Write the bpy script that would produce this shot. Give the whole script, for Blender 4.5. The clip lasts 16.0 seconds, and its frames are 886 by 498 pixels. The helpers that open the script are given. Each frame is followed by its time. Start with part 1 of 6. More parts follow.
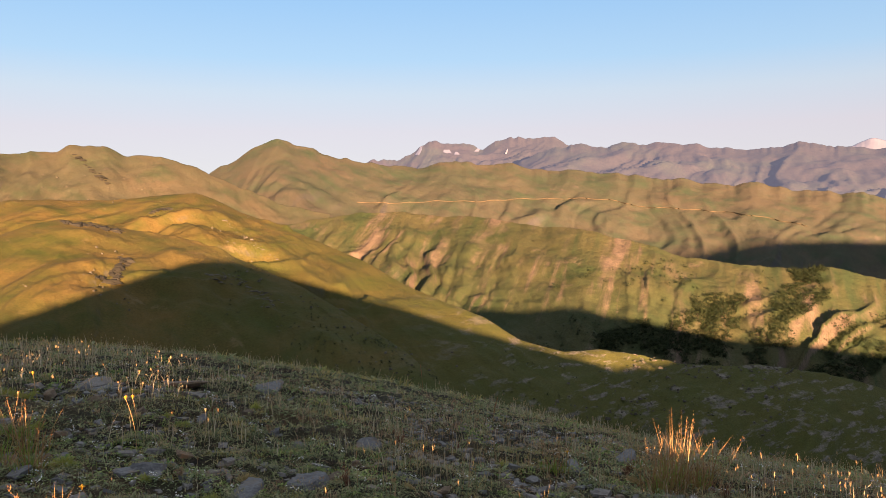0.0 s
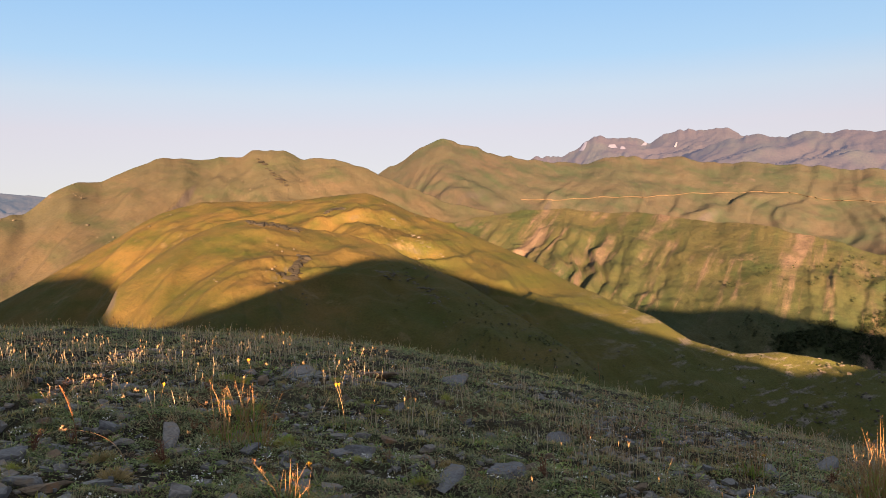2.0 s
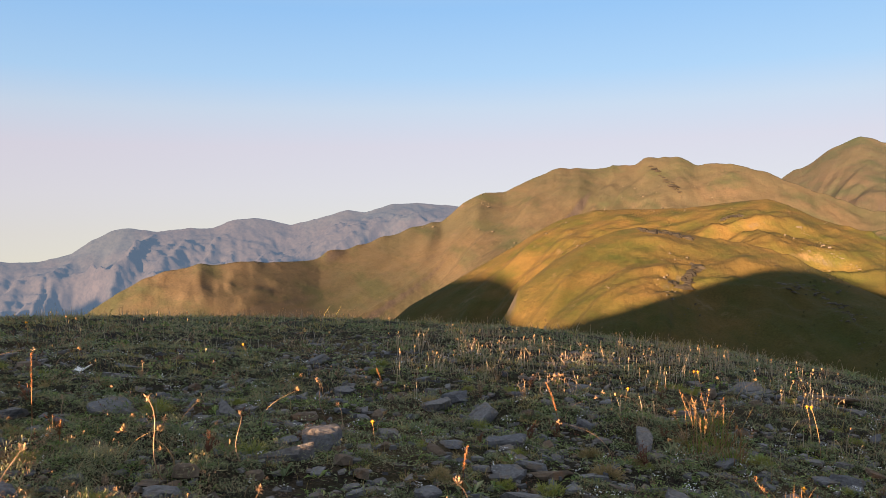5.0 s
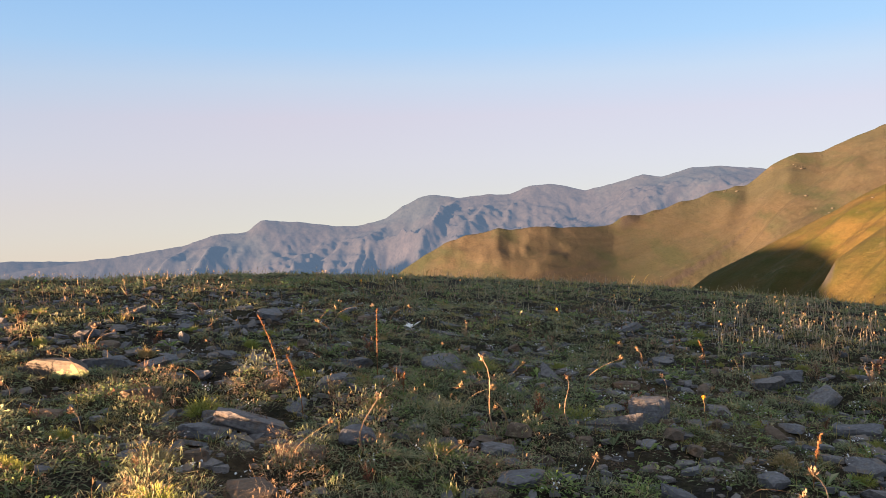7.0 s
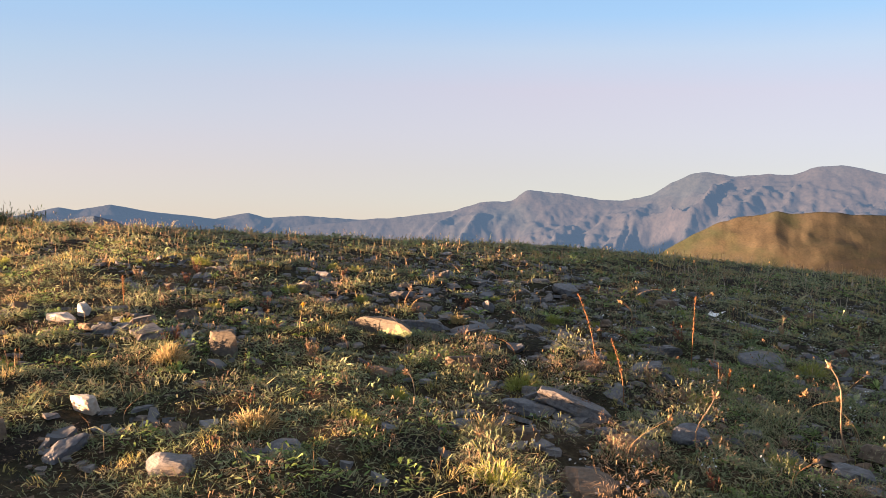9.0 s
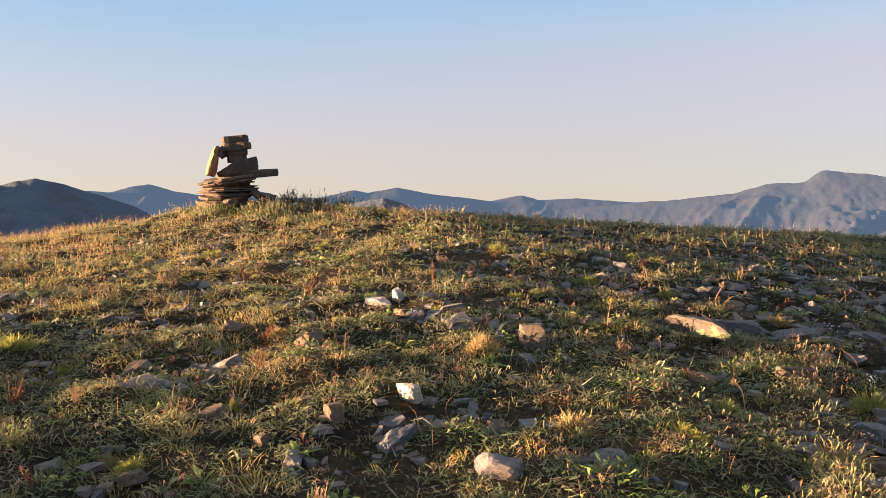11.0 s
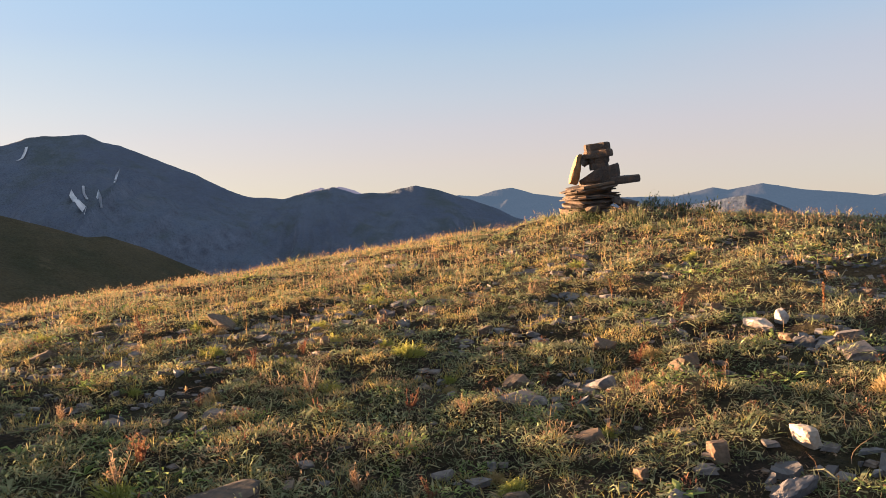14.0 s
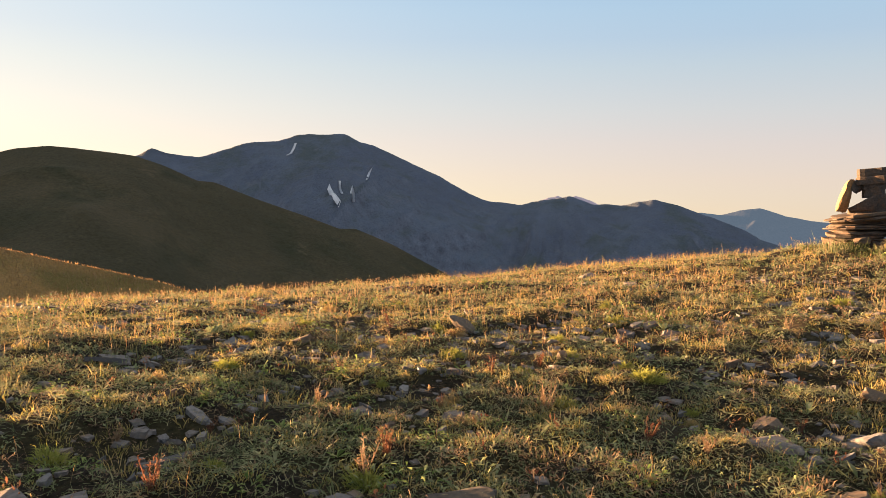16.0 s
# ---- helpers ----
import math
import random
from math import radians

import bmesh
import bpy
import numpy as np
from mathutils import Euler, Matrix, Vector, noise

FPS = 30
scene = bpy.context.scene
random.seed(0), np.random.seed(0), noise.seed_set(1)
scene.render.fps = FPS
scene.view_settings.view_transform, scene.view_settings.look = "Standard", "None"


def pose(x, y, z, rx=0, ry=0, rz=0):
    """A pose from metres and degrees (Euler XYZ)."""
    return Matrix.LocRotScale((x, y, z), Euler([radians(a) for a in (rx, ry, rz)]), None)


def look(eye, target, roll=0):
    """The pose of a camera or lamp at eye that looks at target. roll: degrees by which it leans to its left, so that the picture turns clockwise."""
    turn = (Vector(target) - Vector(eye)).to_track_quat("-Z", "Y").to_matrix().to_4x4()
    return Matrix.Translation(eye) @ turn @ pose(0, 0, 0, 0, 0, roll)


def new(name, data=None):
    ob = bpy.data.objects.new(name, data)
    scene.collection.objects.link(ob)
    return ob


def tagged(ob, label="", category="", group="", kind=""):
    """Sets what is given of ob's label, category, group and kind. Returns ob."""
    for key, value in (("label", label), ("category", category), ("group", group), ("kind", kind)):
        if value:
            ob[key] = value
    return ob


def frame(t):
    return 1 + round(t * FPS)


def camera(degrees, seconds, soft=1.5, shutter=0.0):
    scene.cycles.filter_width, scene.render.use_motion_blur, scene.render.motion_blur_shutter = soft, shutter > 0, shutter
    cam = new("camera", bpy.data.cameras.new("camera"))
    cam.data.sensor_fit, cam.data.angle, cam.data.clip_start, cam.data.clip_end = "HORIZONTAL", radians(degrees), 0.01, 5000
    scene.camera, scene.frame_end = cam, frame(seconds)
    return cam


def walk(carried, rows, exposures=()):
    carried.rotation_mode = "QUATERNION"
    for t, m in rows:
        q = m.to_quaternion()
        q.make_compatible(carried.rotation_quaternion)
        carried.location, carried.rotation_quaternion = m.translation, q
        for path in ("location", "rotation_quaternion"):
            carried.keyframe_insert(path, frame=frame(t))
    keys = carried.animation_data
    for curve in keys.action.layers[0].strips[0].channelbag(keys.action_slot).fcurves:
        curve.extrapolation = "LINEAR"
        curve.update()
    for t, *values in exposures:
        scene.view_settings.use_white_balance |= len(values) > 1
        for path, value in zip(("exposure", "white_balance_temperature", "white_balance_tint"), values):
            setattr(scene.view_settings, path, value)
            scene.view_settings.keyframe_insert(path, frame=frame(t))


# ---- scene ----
# ---- camera ----
cam = camera(57.9, 16.0, soft=0.8)
# seconds, eye, yaw to the left from +y, pitch, roll
PATH = [
    (0.0, 0.000, -0.000, 1.400, 0.02, -2.30, -0.50),
    (0.5, -0.063, -0.093, 1.417, 2.47, -2.17, -0.55),
    (1.0, -0.128, -0.131, 1.414, 5.34, -2.28, -0.61),
    (1.5, -0.171, -0.164, 1.419, 8.24, -2.36, -0.79),
    (2.0, -0.204, -0.180, 1.415, 11.71, -2.33, -1.14),
    (2.5, -0.297, -0.247, 1.404, 15.83, -2.53, -0.96),
    (3.0, -0.381, -0.294, 1.406, 19.10, -2.66, -0.68),
    (3.5, -0.460, -0.351, 1.411, 22.44, -2.57, -0.75),
    (4.0, -0.536, -0.449, 1.432, 26.98, -2.45, -0.52),
    (4.5, -0.604, -0.503, 1.458, 31.80, -1.86, -0.45),
    (5.0, -0.692, -0.533, 1.464, 39.14, -1.29, -0.94),
    (7.5, -0.964, -0.692, 1.470, 64.33, -4.16, -0.90),
    (8.0, -1.037, -0.771, 1.479, 69.01, -4.75, -0.35),
    (8.5, -1.120, -0.805, 1.481, 73.64, -5.20, 0.45),
    (9.0, -1.230, -0.909, 1.494, 78.57, -5.35, 1.28),
    (11.5, -1.492, -1.159, 1.534, 103.32, -7.12, -0.34),
    (12.0, -1.527, -1.190, 1.544, 108.87, -7.23, -0.95),
    (12.5, -1.528, -1.207, 1.578, 112.93, -7.22, -1.60),
    (13.0, -1.521, -1.226, 1.597, 115.86, -7.05, -1.45),
    (13.5, -1.515, -1.244, 1.633, 119.67, -6.63, -2.07),
    (14.0, -1.521, -1.255, 1.625, 123.06, -6.39, -2.52),
    (14.5, -1.515, -1.276, 1.627, 125.80, -6.61, -2.51),
    (15.0, -1.515, -1.296, 1.640, 128.79, -6.40, -2.56),
    (15.5, -1.500, -1.333, 1.655, 134.07, -5.94, -0.35),
    (16.0, -1.481, -1.338, 1.660, 139.60, -5.49, 0.50),
]


def stand(x, y, z, yaw, pitch, roll):
    yw, pt = radians(yaw), radians(pitch)
    ahead = Vector((-math.sin(yw) * math.cos(pt), math.cos(yw) * math.cos(pt), math.sin(pt)))
    return look((x, y, z), Vector((x, y, z)) + ahead, roll)


walk(cam, [(t, stand(*row)) for t, *row in PATH], [(0.0, 3.30, 6850, 10), (4.5, 3.22, 6600, 10), (8.5, 3.28, 6250, 10), (12.5, 3.14, 6350, 10), (15.0, 3.14, 6700, 10), (16.0, 3.26, 7300, 10)])

# ---- light ----
SUN_AZ, SUN_EL = 195.0, 2.75  # degrees to the left from +y, and up
sun_way = Vector((-math.sin(radians(SUN_AZ)) * math.cos(radians(SUN_EL)), math.cos(radians(SUN_AZ)) * math.cos(radians(SUN_EL)), math.sin(radians(SUN_EL))))
sun = new("sun", bpy.data.lights.new("sun", "SUN"))
sun.data.energy, sun.data.angle, sun.data.color = 5.4, radians(0.6), (1.0, 0.59, 0.31)
sun.matrix_world = look(sun_way * 60, (0, 0, 0))

world = bpy.data.worlds.new("sky")
scene.world = world
world.use_nodes = True
wn, wl = world.node_tree.nodes, world.node_tree.links
background = wn["Background"]
sky = wn.new("ShaderNodeTexSky")
sky.sky_type, sky.sun_disc = "NISHITA", False
sky.sun_elevation, sky.sun_rotation = radians(SUN_EL), radians(360 - SUN_AZ)
sky.altitude, sky.air_density, sky.dust_density, sky.ozone_density = 2500, 1.0, 1.5, 1.5
# the haze over the lowlands lets the sky reach a few degrees under the level line
where = wn.new("ShaderNodeTexCoord")
lift = wn.new("ShaderNodeVectorMath")
lift.operation = "ADD"
lift.inputs[1].default_value = (0, 0, 0.075)
wl.new(where.outputs["Generated"], lift.inputs[0])
wl.new(lift.outputs[0], sky.inputs["Vector"])
# the thick haze of a summer evening pales the sky towards the level line
height = wn.new("ShaderNodeSeparateXYZ")
wl.new(lift.outputs[0], height.inputs[0])


def haze(tones):
    node = wn.new("ShaderNodeValToRGB")
    stops = node.color_ramp.elements
    for at, tone in tones:
        stop = stops.new(at)
        stop.color = (*tone, 1)
    stops.remove(stops[0])
    stops.remove(stops[-1])
    wl.new(height.outputs[2], node.inputs[0])
    return node


ABOVE = [(0.265, (0.44, 0.64, 0.90)), (0.34, (0.31, 0.56, 0.93)), (0.55, (0.50, 0.58, 0.70)), (1.0, (0.66, 0.66, 0.66))]
# rosy opposite the sun, peach on its side
rosy = haze([(0.0, (0.62, 0.57, 0.62)), (0.08, (0.70, 0.57, 0.58)), (0.125, (0.73, 0.60, 0.64)), (0.18, (0.74, 0.61, 0.67)), (0.225, (0.63, 0.67, 0.78))] + ABOVE)
peach = haze([(0.0, (0.70, 0.58, 0.58)), (0.07, (0.78, 0.60, 0.60)), (0.11, (0.75, 0.625, 0.66)), (0.15, (0.67, 0.66, 0.73)), (0.20, (0.56, 0.66, 0.80)), (0.235, (0.47, 0.63, 0.86))] + ABOVE)
sunward = wn.new("ShaderNodeVectorMath")
sunward.operation = "DOT_PRODUCT"
sunward.inputs[1].default_value = (sun_way.x, sun_way.y, 0)
wl.new(where.outputs["Generated"], sunward.inputs[0])
turn = wn.new("ShaderNodeMapRange")
turn.inputs["From Min"].default_value, turn.inputs["From Max"].default_value = -0.55, 0.1
wl.new(sunward.outputs["Value"], turn.inputs["Value"])
pale = wn.new("ShaderNodeMix")
pale.data_type = "RGBA"
wl.new(turn.outputs[0], pale.inputs[0])
wl.new(rosy.outputs[0], pale.inputs[6])
wl.new(peach.outputs[0], pale.inputs[7])
bright = wn.new("ShaderNodeVectorMath")
bright.operation = "SCALE"
bright.inputs["Scale"].default_value = 1.6
wl.new(pale.outputs[2], bright.inputs[0])
veil = wn.new("ShaderNodeMix")
veil.data_type, veil.blend_type = "RGBA", "ADD"
veil.inputs[0].default_value = 0.24
wl.new(bright.outputs[0], veil.inputs[6])
wl.new(sky.outputs[0], veil.inputs[7])
# the air glows round the low sun
toward = wn.new("ShaderNodeVectorMath")
toward.operation = "DOT_PRODUCT"
toward.inputs[1].default_value = Vector((sun_way.x, sun_way.y, sun_way.z * 2.2)).normalized()
flat = wn.new("ShaderNodeVectorMath")
flat.operation = "MULTIPLY"
flat.inputs[1].default_value = (1, 1, 2.2)
level = wn.new("ShaderNodeVectorMath")
level.operation = "NORMALIZE"
wl.new(where.outputs["Generated"], flat.inputs[0])
wl.new(flat.outputs[0], level.inputs[0])
wl.new(level.outputs[0], toward.inputs[0])
lobe = wn.new("ShaderNodeMapRange")
lobe.inputs["From Min"].default_value, lobe.inputs["From Max"].default_value = 0.0, 1.0
wl.new(toward.outputs["Value"], lobe.inputs["Value"])
narrow = wn.new("ShaderNodeMath")
narrow.operation = "POWER"
narrow.inputs[1].default_value = 3.5
wl.new(lobe.outputs[0], narrow.inputs[0])
warm = wn.new("ShaderNodeMix")
warm.data_type, warm.blend_type = "RGBA", "ADD"
warm.inputs[7].default_value = (0.75, 0.42, 0.0, 1)
wl.new(narrow.outputs[0], warm.inputs[0])
wl.new(veil.outputs[2], warm.inputs[6])
wl.new(warm.outputs[2], background.inputs["Color"])
background.inputs["Strength"].default_value = 0.05

# ---- materials ----
class Mat:
    """A small builder of node materials."""

    def __init__(self, name, rough=0.9, spec=0.2):
        self.m = bpy.data.materials.new(name)
        self.m.use_nodes = True
        self.t = self.m.node_tree
        self.b = self.t.nodes["Principled BSDF"]
        self.b.inputs["Roughness"].default_value = rough
        self.b.inputs["Specular IOR Level"].default_value = spec

    def node(self, kind, **values):
        n = self.t.nodes.new(kind)
        for key, v in values.items():
            n.inputs[key.replace("_", " ")].default_value = v
        return n

    def link(self, a, b):
        self.t.links.new(a, b)

    def place(self, scale=(1, 1, 1)):
        g = self.t.nodes.new("ShaderNodeNewGeometry")
        mp = self.node("ShaderNodeMapping", Scale=scale)
        self.link(g.outputs["Position"], mp.inputs["Vector"])
        return mp.outputs[0]

    def noise(self, scale, detail=6.0, at=None, rough=0.6):
        n = self.node("ShaderNodeTexNoise", Scale=scale, Detail=detail, Roughness=rough)
        self.link(at if at else self.place(), n.inputs["Vector"])
        return n.outputs[0]

    def ramp(self, fac, stops):
        n = self.t.nodes.new("ShaderNodeValToRGB")
        e = n.color_ramp.elements
        while len(e) < len(stops):
            e.new(0.5)
        for el, (pos, col) in zip(e, stops):
            el.position = pos
            el.color = (*col, 1) if len(col) == 3 else col
        self.link(fac, n.inputs[0])
        return n.outputs[0]

    def grey(self, fac, lo, hi):
        return self.ramp(fac, [(lo, (0, 0, 0)), (hi, (1, 1, 1))])

    def mix(self, fac, a, b, how="MIX"):
        n = self.t.nodes.new("ShaderNodeMix")
        n.data_type, n.blend_type = "RGBA", how
        for v, i in ((fac, 0), (a, 6), (b, 7)):
            if isinstance(v, (int, float)):
                n.inputs[i].default_value = v
            elif isinstance(v, tuple):
                n.inputs[i].default_value = (*v, 1)
            else:
                self.link(v, n.inputs[i])
        return n.outputs[2]

    def random(self):
        return self.t.nodes.new("ShaderNodeObjectInfo").outputs["Random"]

    def island(self):
        return self.t.nodes.new("ShaderNodeNewGeometry").outputs["Random Per Island"]

    def up(self):
        g = self.t.nodes.new("ShaderNodeNewGeometry")
        s = self.t.nodes.new("ShaderNodeSeparateXYZ")
        self.link(g.outputs["Normal"], s.inputs[0])
        return s.outputs[2]

    def colour(self, c):
        self.link(c, self.b.inputs["Base Color"])
        return self

    def bump(self, fac, strength=0.5, dist=0.02):
        n = self.node("ShaderNodeBump", Strength=strength, Distance=dist)
        self.link(fac, n.inputs["Height"])
        self.link(n.outputs[0], self.b.inputs["Normal"])
        return self


def mountain_mat(name, grass_a, grass_b, rock, bare, size, rock_from=0.8, rock_to=0.6, green=(0.05, 0.07, 0.02), haze_glow=None, scree=None, relief=0.6, ribbed=False, greens=(0.5, 0.66)):
    """Alpine turf that gives way to rock on steep ground, with bare patches. size: metres of the large patches."""
    m = Mat(name, 0.95, 0.1)
    big = m.noise(1 / size, 5)
    fine = m.noise(9 / size, 8)
    turf = m.mix(m.grey(big, 0.38, 0.62), grass_a, grass_b)
    turf = m.mix(m.grey(m.noise(2.3 / size, 6), *greens), turf, green)
    turf = m.mix(m.grey(fine, 0.3, 0.75), turf, m.mix(0.6, turf, (0.9, 0.85, 0.7), "MULTIPLY"))
    stone = m.mix(m.grey(fine, 0.35, 0.7), rock, tuple(0.55 * c for c in rock))
    steep = m.t.nodes.new("ShaderNodeMath")
    steep.operation = "MULTIPLY_ADD"
    m.link(fine, steep.inputs[0])
    steep.inputs[1].default_value = -0.35
    m.link(m.up(), steep.inputs[2])
    where_rock = m.ramp(steep.outputs[0], [(rock_to - 0.175, (1, 1, 1)), (rock_from - 0.175, (0, 0, 0))])
    c = m.mix(where_rock, turf, stone)
    c = m.mix(m.grey(m.noise(3.1 / size, 7, rough=0.7), 0.62, 0.72), c, bare)
    if ribbed:  # the backs of the spurs are worn bare in long slanting streaks
        at = m.t.nodes.new("ShaderNodeNewGeometry").outputs["Position"]
        drawn = m.t.nodes.new("ShaderNodeCombineXYZ")
        for k, way in enumerate([(0.946 / 30, -0.324 / 30, 0), (0.30 / 300, 0.875 / 300, 0.375 / 300)]):
            dot = m.t.nodes.new("ShaderNodeVectorMath")
            dot.operation = "DOT_PRODUCT"
            dot.inputs[1].default_value = way
            m.link(at, dot.inputs[0])
            m.link(dot.outputs["Value"], drawn.inputs[k])
        streak = m.noise(1.0, 7, drawn.outputs[0], 0.66)
        worn = m.mix(1.0, m.grey(streak, 0.505, 0.60), m.grey(m.noise(1.6 / size, 5), 0.41, 0.56), "MULTIPLY")
        c = m.mix(worn, c, m.mix(m.grey(fine, 0.35, 0.65), bare, tuple(0.7 * q for q in bare)))
        c = m.mix(m.ramp(streak, [(0.36, (0.8, 0.8, 0.8)), (0.44, (0, 0, 0))]), c, green)
    if scree:  # slate beds break through towards one end, from x to x
        g = m.t.nodes.new("ShaderNodeNewGeometry")
        mp = m.node("ShaderNodeMapping", Scale=(0.07, 0.03, 0.34))
        mp.inputs["Rotation"].default_value = (0, radians(-24), 0)
        m.link(g.outputs["Position"], mp.inputs["Vector"])
        beds = m.grey(m.noise(1.0, 7, mp.outputs[0], 0.65), 0.53, 0.62)
        sx = m.t.nodes.new("ShaderNodeSeparateXYZ")
        m.link(g.outputs["Position"], sx.inputs[0])
        part_x = m.node("ShaderNodeMapRange")
        part_x.inputs["From Min"].default_value, part_x.inputs["From Max"].default_value = scree
        m.link(sx.outputs[0], part_x.inputs["Value"])
        east = m.node("ShaderNodeMapRange")
        east.inputs["From Min"].default_value, east.inputs["From Max"].default_value = -0.05, 0.6
        edge = m.t.nodes.new("ShaderNodeMath")
        edge.operation = "MULTIPLY_ADD"
        edge.inputs[1].default_value = 1 / 260
        m.link(sx.outputs[0], edge.inputs[0])
        m.link(m.noise(1 / 35, 5), edge.inputs[2])
        m.link(edge.outputs[0], east.inputs["Value"])
        c = m.mix(m.mix(1.0, (0.75, 0.75, 0.75), east.outputs[0], "MULTIPLY"), c, m.mix(m.grey(fine, 0.3, 0.7), (0.038, 0.047, 0.014), (0.052, 0.054, 0.018)))
        c = m.mix(m.mix(1.0, beds, m.mix(part_x.outputs[0], (0, 0, 0), (1, 1, 1)), "MULTIPLY"), c, m.mix(m.grey(m.noise(0.25, 8), 0.35, 0.65), (0.13, 0.12, 0.11), (0.06, 0.055, 0.05)))
    c = m.mix(1.0, c, m.ramp(m.noise(70 / size, 6, rough=0.7), [(0.3, (0.62, 0.64, 0.62)), (0.5, (1, 1, 1)), (0.72, (1.35, 1.28, 1.2))]), "MULTIPLY")
    m.colour(c)
    m.bump(m.noise(14 / size, 10, rough=0.7), 0.15 if haze_glow else relief, size * 0.05)
    if haze_glow:  # far ranges, kilometres off: their haze is painted as an even emission
        m.b.inputs["Emission Color"].default_value = (*haze_glow[0], 1)
        m.b.inputs["Emission Strength"].default_value = haze_glow[1]
    return m


MAT_HILL = mountain_mat("alpine_turf", (0.080, 0.057, 0.021), (0.053, 0.045, 0.016), (0.075, 0.070, 0.062), (0.105, 0.080, 0.045), 60, 0.66, 0.5, (0.032, 0.041, 0.0105), scree=(-30, 60), greens=(0.42, 0.72), relief=0.35).m
# dry turf lightened to gold, with the sun's glow put into its colour
MAT_GOLDEN = mountain_mat("sunlit_dry_turf", (0.30, 0.19, 0.08), (0.22, 0.15, 0.06), (0.2, 0.16, 0.11), (0.26, 0.19, 0.11), 14, 0.4, 0.2, (0.16, 0.13, 0.05)).m
MAT_MID = mountain_mat("mountain_turf", (0.0477, 0.04576, 0.0243), (0.0315, 0.03872, 0.0189), (0.0864, 0.06688, 0.054), (0.0936, 0.07128, 0.0576), 150, 0.70, 0.5, (0.0216, 0.03344, 0.0153), ribbed=True, relief=0.45).m
MAT_BROWN_MT = mountain_mat("brown_mountain", (0.053, 0.047, 0.039), (0.038, 0.042, 0.033), (0.054, 0.052, 0.056), (0.068, 0.058, 0.053), 200, 0.74, 0.54, (0.028, 0.040, 0.028), relief=0.2, greens=(0.47, 0.68)).m
MAT_OLIVE = mountain_mat("olive_mountain", (0.055, 0.046, 0.034), (0.041, 0.041, 0.030), (0.058, 0.052, 0.051), (0.066, 0.055, 0.046), 160, 0.7, 0.5, (0.032, 0.038, 0.025), relief=0.22).m
# violet and blue base tones plus emission stand in for the haze
MAT_FAR = mountain_mat("hazed_far_rock", (0.031, 0.0275, 0.031), (0.025, 0.025, 0.027), (0.029, 0.027, 0.032), (0.038, 0.032, 0.033), 500, 0.75, 0.55, (0.028, 0.032, 0.030), ((0.50, 0.48, 0.72), 0.026)).m
MAT_BLUE = mountain_mat("hazed_far_hills", (0.022, 0.0215, 0.025), (0.019, 0.020, 0.024), (0.022, 0.0215, 0.025), (0.024, 0.022, 0.025), 900, 0.6, 0.4, (0.018, 0.022, 0.027), ((0.30, 0.45, 0.68), 0.033)).m
# slate shifted to blue: the haze in front is mixed into the colour
MAT_DARK = mountain_mat("hazed_slate", (0.105, 0.136, 0.20), (0.086, 0.110, 0.168), (0.145, 0.172, 0.235), (0.125, 0.140, 0.182), 300, 0.8, 0.6, (0.075, 0.098, 0.120)).m
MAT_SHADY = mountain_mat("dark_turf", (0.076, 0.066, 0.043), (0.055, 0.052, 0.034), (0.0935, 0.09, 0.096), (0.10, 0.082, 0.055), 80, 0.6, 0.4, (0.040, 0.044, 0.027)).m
MAT_SNOW = Mat("snow", 0.6, 0.3)
MAT_SNOW.colour(MAT_SNOW.mix(MAT_SNOW.grey(MAT_SNOW.noise(0.02), 0.4, 0.6), (0.55, 0.58, 0.64), (0.40, 0.44, 0.52)))
MAT_SNOW = MAT_SNOW.m
# haze over far snow, put in as greyed tone and faint emission
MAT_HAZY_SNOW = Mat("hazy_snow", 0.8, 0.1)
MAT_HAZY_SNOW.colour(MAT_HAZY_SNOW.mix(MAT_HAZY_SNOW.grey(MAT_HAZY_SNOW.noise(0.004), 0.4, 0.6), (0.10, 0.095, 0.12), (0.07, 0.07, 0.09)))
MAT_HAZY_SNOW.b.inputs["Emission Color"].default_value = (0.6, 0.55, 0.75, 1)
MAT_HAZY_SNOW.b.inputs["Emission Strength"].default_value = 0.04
MAT_HAZY_SNOW = MAT_HAZY_SNOW.m


def ground_mat():
    m = Mat("meadow_soil", 0.95, 0.15)
    big = m.noise(0.5, 4)
    mid = m.noise(3.0, 6)
    fine = m.noise(30.0, 6)
    soil = m.mix(m.grey(fine, 0.35, 0.7), (0.006, 0.0045, 0.0032), (0.034, 0.025, 0.018))
    moss = m.mix(m.grey(fine, 0.3, 0.7), (0.010, 0.0095, 0.0045), (0.048, 0.042, 0.020))
    dry = m.mix(m.grey(fine, 0.3, 0.7), (0.022, 0.016, 0.009), (0.095, 0.068, 0.036))
    c = m.mix(m.grey(mid, 0.42, 0.56), soil, moss)
    c = m.mix(m.grey(big, 0.52, 0.62), c, dry)
    m.colour(c)
    m.bump(m.noise(40.0, 8, rough=0.7), 0.9, 0.03)
    return m.m


MAT_GROUND = ground_mat()

# ---- the land ----
CX, CY = -0.8, -0.6  # the middle of the hilltop
EYE_Z = 1.45


